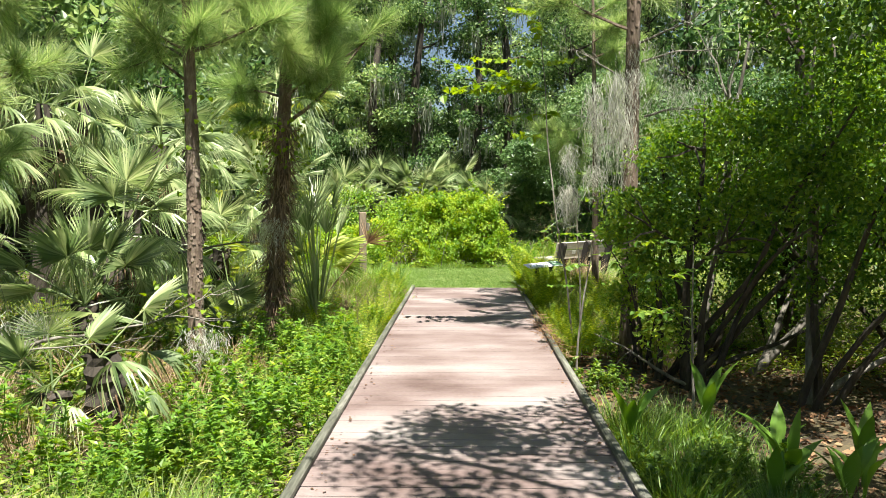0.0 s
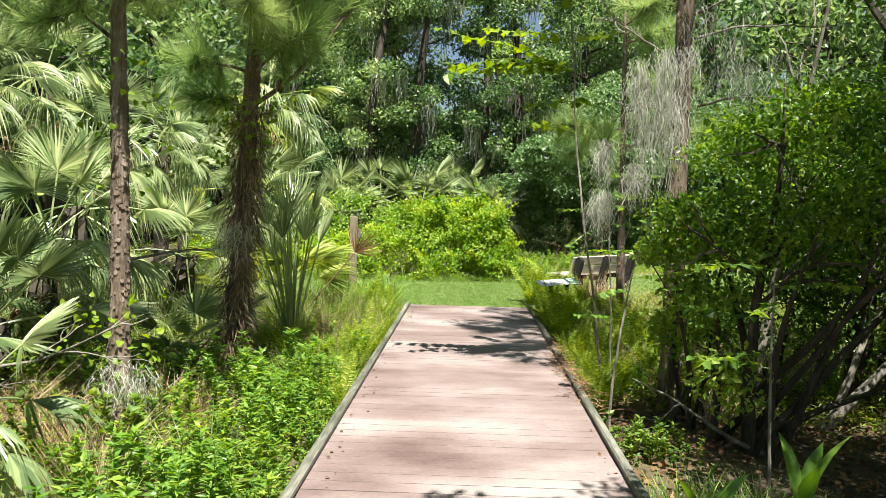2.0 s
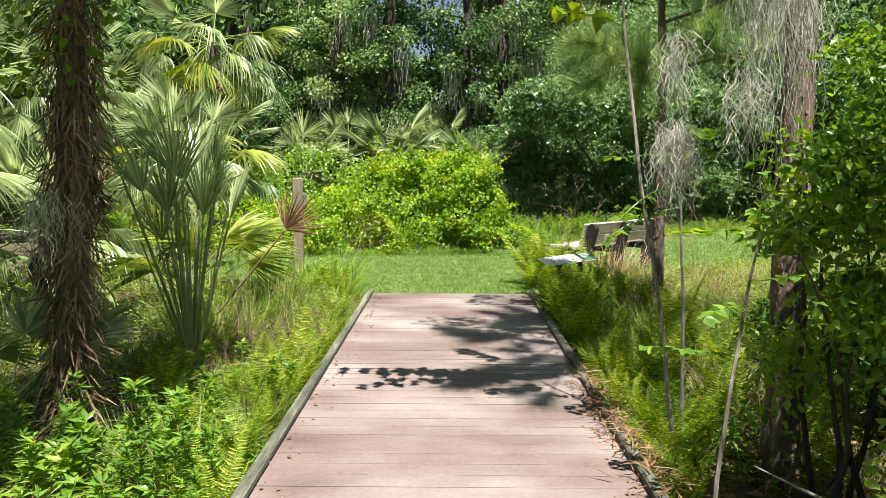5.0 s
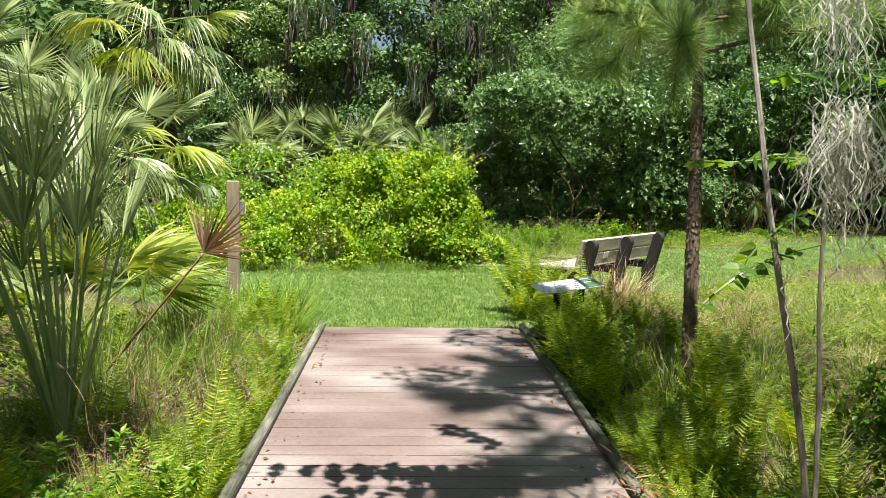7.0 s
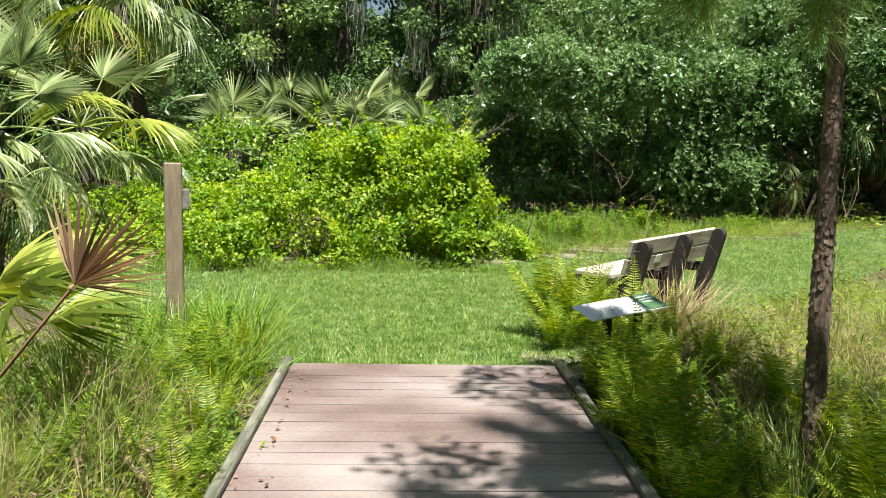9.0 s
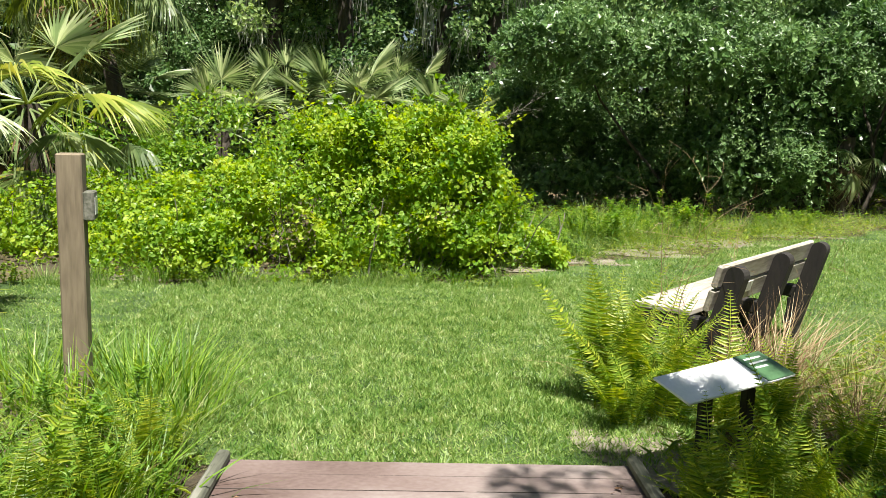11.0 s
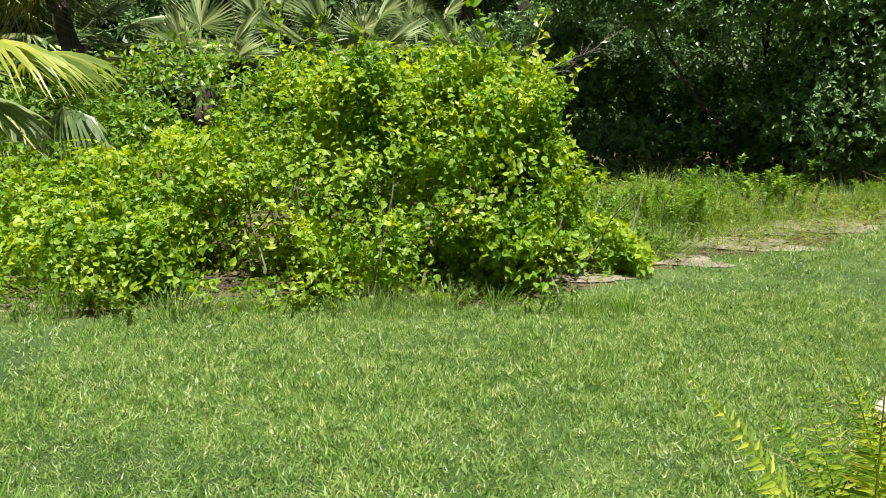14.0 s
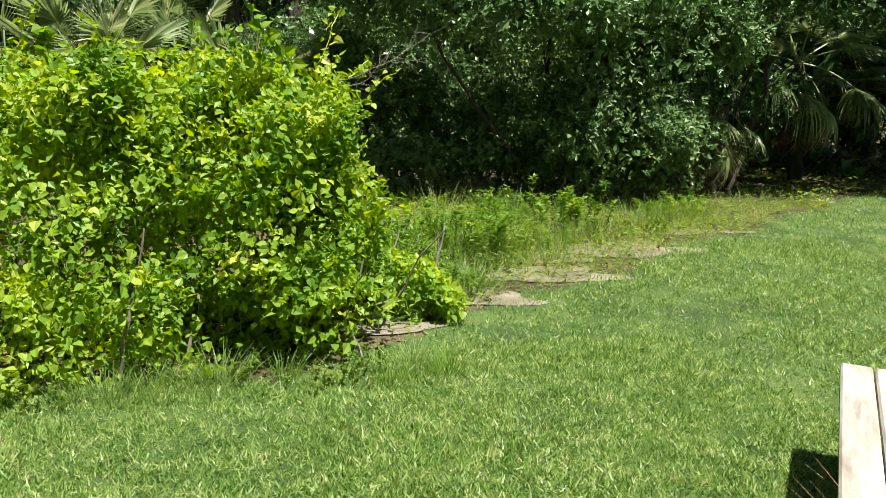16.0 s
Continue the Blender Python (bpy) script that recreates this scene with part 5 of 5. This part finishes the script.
# ---- broad-leaved plants near the start ----
def broad_plant(x, y, n, h):
    ob = thing("broad_leaf_plant", x, y, gz(x, y), "upright plant with long glossy pointed leaves", "plant", "broad-leaved plants")
    for i in range(n):
        g = Geo()
        L, w = h * U(.75, 1.1), U(.040, .058)
        t = np.linspace(0, 1, 9)
        az, bend = i * 2.4 + U(-.4, .4), U(.15, .9)
        out = (t ** 2) * bend * L * .6
        c = np.stack([np.cos(az) * (out + .02), np.sin(az) * (out + .02), L * (t - .28 * bend * t ** 3)], -1)
        side = np.array([-math.sin(az), math.cos(az), 0])
        ww = w * np.interp(t, [0, .3, .42, .6, .8, 1], [.1, .12, .6, 1, .75, .02])[:, None]
        lift = np.array([math.cos(az), math.sin(az), 0]) * -.35
        v = np.concatenate([c + (side + lift) * ww, c, c + (-side + lift) * ww])
        k = np.arange(8)
        g.add(v, np.concatenate([np.stack([k, k + 1, k + 10, k + 9], -1), np.stack([k + 9, k + 10, k + 19, k + 18], -1)]))
        part("leaf", g, M_CANNA, ob, smooth=True)


for x, y, n, h in ((1.85, 6.3, 4, .72), (1.17, 5.8, 5, .55), (1.98, 5.0, 6, .56), (1.78, 4.7, 4, .46), (2.66, 5.5, 5, .6), (2.3, 4.9, 5, .55), (2.5, 5.15, 4, .55), (2.1, 5.5, 4, .5)):
    broad_plant(x, y, n, h)


# ---- post, sign, dead leaf, twigs ----
def marker_post():
    ob = thing("marker_post", -1.85, 14.7, -.06, "square brown timber post with a small grey box", "post", turn=12)
    g = Geo()
    box(g, (-.062, -.062, -.2), (.062, .062, 1.32), .008)
    part("post", g, M_POST, ob)
    bx = Geo()
    box(bx, (.062, -.07, .98), (.115, .05, 1.13), .008)
    b = part("box", bx, M_KERB, ob, "small weathered grey box")
    g = Geo()
    box(g, (.1155, -.045, 1.01), (.118, .025, 1.10), 0)
    part("label_plate", g, M_PLATE, b, "pale label plate")


marker_post()


def low_sign():
    ob = thing("low_sign", 1.31, 13.95, -.1, "low slanted white and green sign panel among ferns", "sign", turn=29)
    g = Geo()
    box(g, (-.34, -.108, -.006), (.34, .108, .006), .003)
    p = part("panel", g, M_SIGNWHITE, ob)
    p.matrix_basis = pose(0, 0, .48, 15, -3)
    g = Geo()
    box(g, (.16, -.106, .0065), (.338, .106, .0095), 0)
    part("green_band", g, M_SIGNGREEN, p, "green printed band")
    for i in range(3):
        g = Geo()
        box(g, (.19, .06 - i * .035, .0098), (.19 + (.11, .12, .08)[i], .072 - i * .035, .0108), 0)
        part("text_bar", g, M_SIGNWHITE, p)
    for x in (-.12, .16):
        g = Geo()
        box(g, (x - .03, -.02, -.2), (x + .03, .02, .46), .005)
        part("leg", g, M_DARKWOOD, ob)


low_sign()

fan = thing("dead_palm_leaf", -2.36, 11.8, gz(-2.36, 11.8), "single dried brown fan leaf on a bent stalk", "palm leaf")
g = Geo()
tube(g, [(0, 0, 0), (.3, 0, .35), (.62, 0, .74), (.93, 0, 1.12)], [.012, .01, .009, .007], 5)
part("stalk", g, M_DEADPALM, fan, "bare reddish-brown stalk")
leaf = part("blade", fan_mesh("blade", M_DEADPALM, .02, .38, 22, 125, .15, 0, .014, .12), None, fan)
leaf.matrix_basis = pose(.93, 0, 1.12, 80, 38, 0)

for x, y, h, lean_x in ((1.38, 15.3, 1.5, .02), (1.5, 15.45, 1.35, -.12), (1.45, 14.9, 1.3, -.1), (1.6, 15.1, 1.3, .2), (1.7, 14.8, 1.1, .3), (2.5, 13.6, 1.4, .4)):
    bare_limb("dry_stalk", (x, y, -.1), (lean_x, U(-.2, .2), 1), h, .004, "thin pale dry weed stalk with bare twigs", .1, 6, M_STRAW, "dry weed")
for x, y in ((1.95, 15.0), (1.75, 15.15), (2.1, 15.25)):
    plant(DRYTUFT, x, y, None, 1.3)


def deck_litter():
    n = 260
    sd_ = rng.choice([-1, 1], n)
    x = sd_ * (.83 - np.abs(rng.normal(size=n)) * .07)
    y = U(2, 13.8, n)
    g = Geo()
    strew(g, *LEAF, np.stack([x, y, np.full(n, .006) + U(0, .006, n)], -1), rng.normal(size=(n, 3)) * np.array([1, 1, .12]), np.array([0, 0, 1.0]) + rng.normal(size=(n, 3)) * .2, U(.012, .04, n))
    tagged(new("fallen_leaves", g.mesh("fallen_leaves", M_LITTER)), "small dry leaves and bits gathered along the kerbs", "leaves", kind="stuff")


deck_litter()


# any kind not yet planted joins the bed on the left
for i, kind in enumerate(FERNS + WEEDS + LOWWEEDS + TUFTS + FARTUFTS + GREENTUFT + DRYTUFT + BIGFERN):
    if kind.name not in PLANTED:
        plant([kind], -4.0 - .2 * i, 5.0)


for _ in range(62):
    x = U(.7, 5.2)
    plant(LOWWEEDS + TUFTS[2:] + FARTUFTS, x, 18.75 + .7 * x + U(0, .9), None, U(.35, .75))


def pine_straw():
    n = 900
    y = 9.3 + rng.normal(size=n) * .7
    x = .93 + rng.normal(size=n) * .07
    z = np.where(np.abs(x) < .915, .004, -.05) + np.where(np.abs(x - .887) < .03, .05, 0) + U(0, .03, n)
    g = Geo()
    strew(g, *STRIP, np.stack([x, y, z], -1), rng.normal(size=(n, 3)) * np.array([1, 1, .15]), np.array([0, 0, 1.0]) + rng.normal(size=(n, 3)) * .3, U(.05, .14, n))
    tagged(new("pine_straw", g.mesh("pine_straw", M_LITTER)), "reddish-brown pine straw heaped against the kerb", "leaves", kind="stuff")


pine_straw()
for x, y, wx in ((-1.5, 10.4, .8), (-1.3, 10.9, -.6), (-1.6, 11.2, .5), (-1.25, 10.1, -.7), (-1.4, 11.6, .7)):
    bare_limb("dry_twig", (x, y, gz(x, y) + .05), (wx, U(-.4, .4), .5), .6, .004, "thin dry twig tangled in grass", .25, 5, M_STRAW)
for _ in range(16):
    x, y = U(-2.0, -1.15), U(9.8, 13.4)
    bare_limb("dry_twig", (x, y, gz(x, y) + .03), (U(-.8, .8), U(-.4, .4), .8), U(.5, .9), .004, "thin dry twig tangled in grass", .25, 5, M_STRAW)
for z, w, L in ((1.5, (1, -.1, .35), .65), (1.45, (.9, -.2, .0), .4)):
    bare_limb("dead_branch", (.62, 18.8, z), w, L, .0045, "bare grey twigs sticking out of the vine mound", .15, 9)


# slim mossy trees standing before the woods
MOSSY = forest_tree("slim dark tree hung with long beards of moss", 12, 1.9, 9000, .13, M_WOODS, .16, 20, 22, M_DARKBARK)
for x, y, turn, q in ((.2, 28.3, 130, .95), (1.5, 28.8, 250, 1.1), (-3.2, 29.0, 60, 1.0)):
    ob = copy_thing(MOSSY, pose(0, 0, 0))
    ob.matrix_basis = pose(x, y, gz(x, y), 0, 0, turn) @ Matrix.Scale(q, 4)
MOSSY.matrix_basis = pose(-1.5, 28.4, gz(-1.5, 28.4))
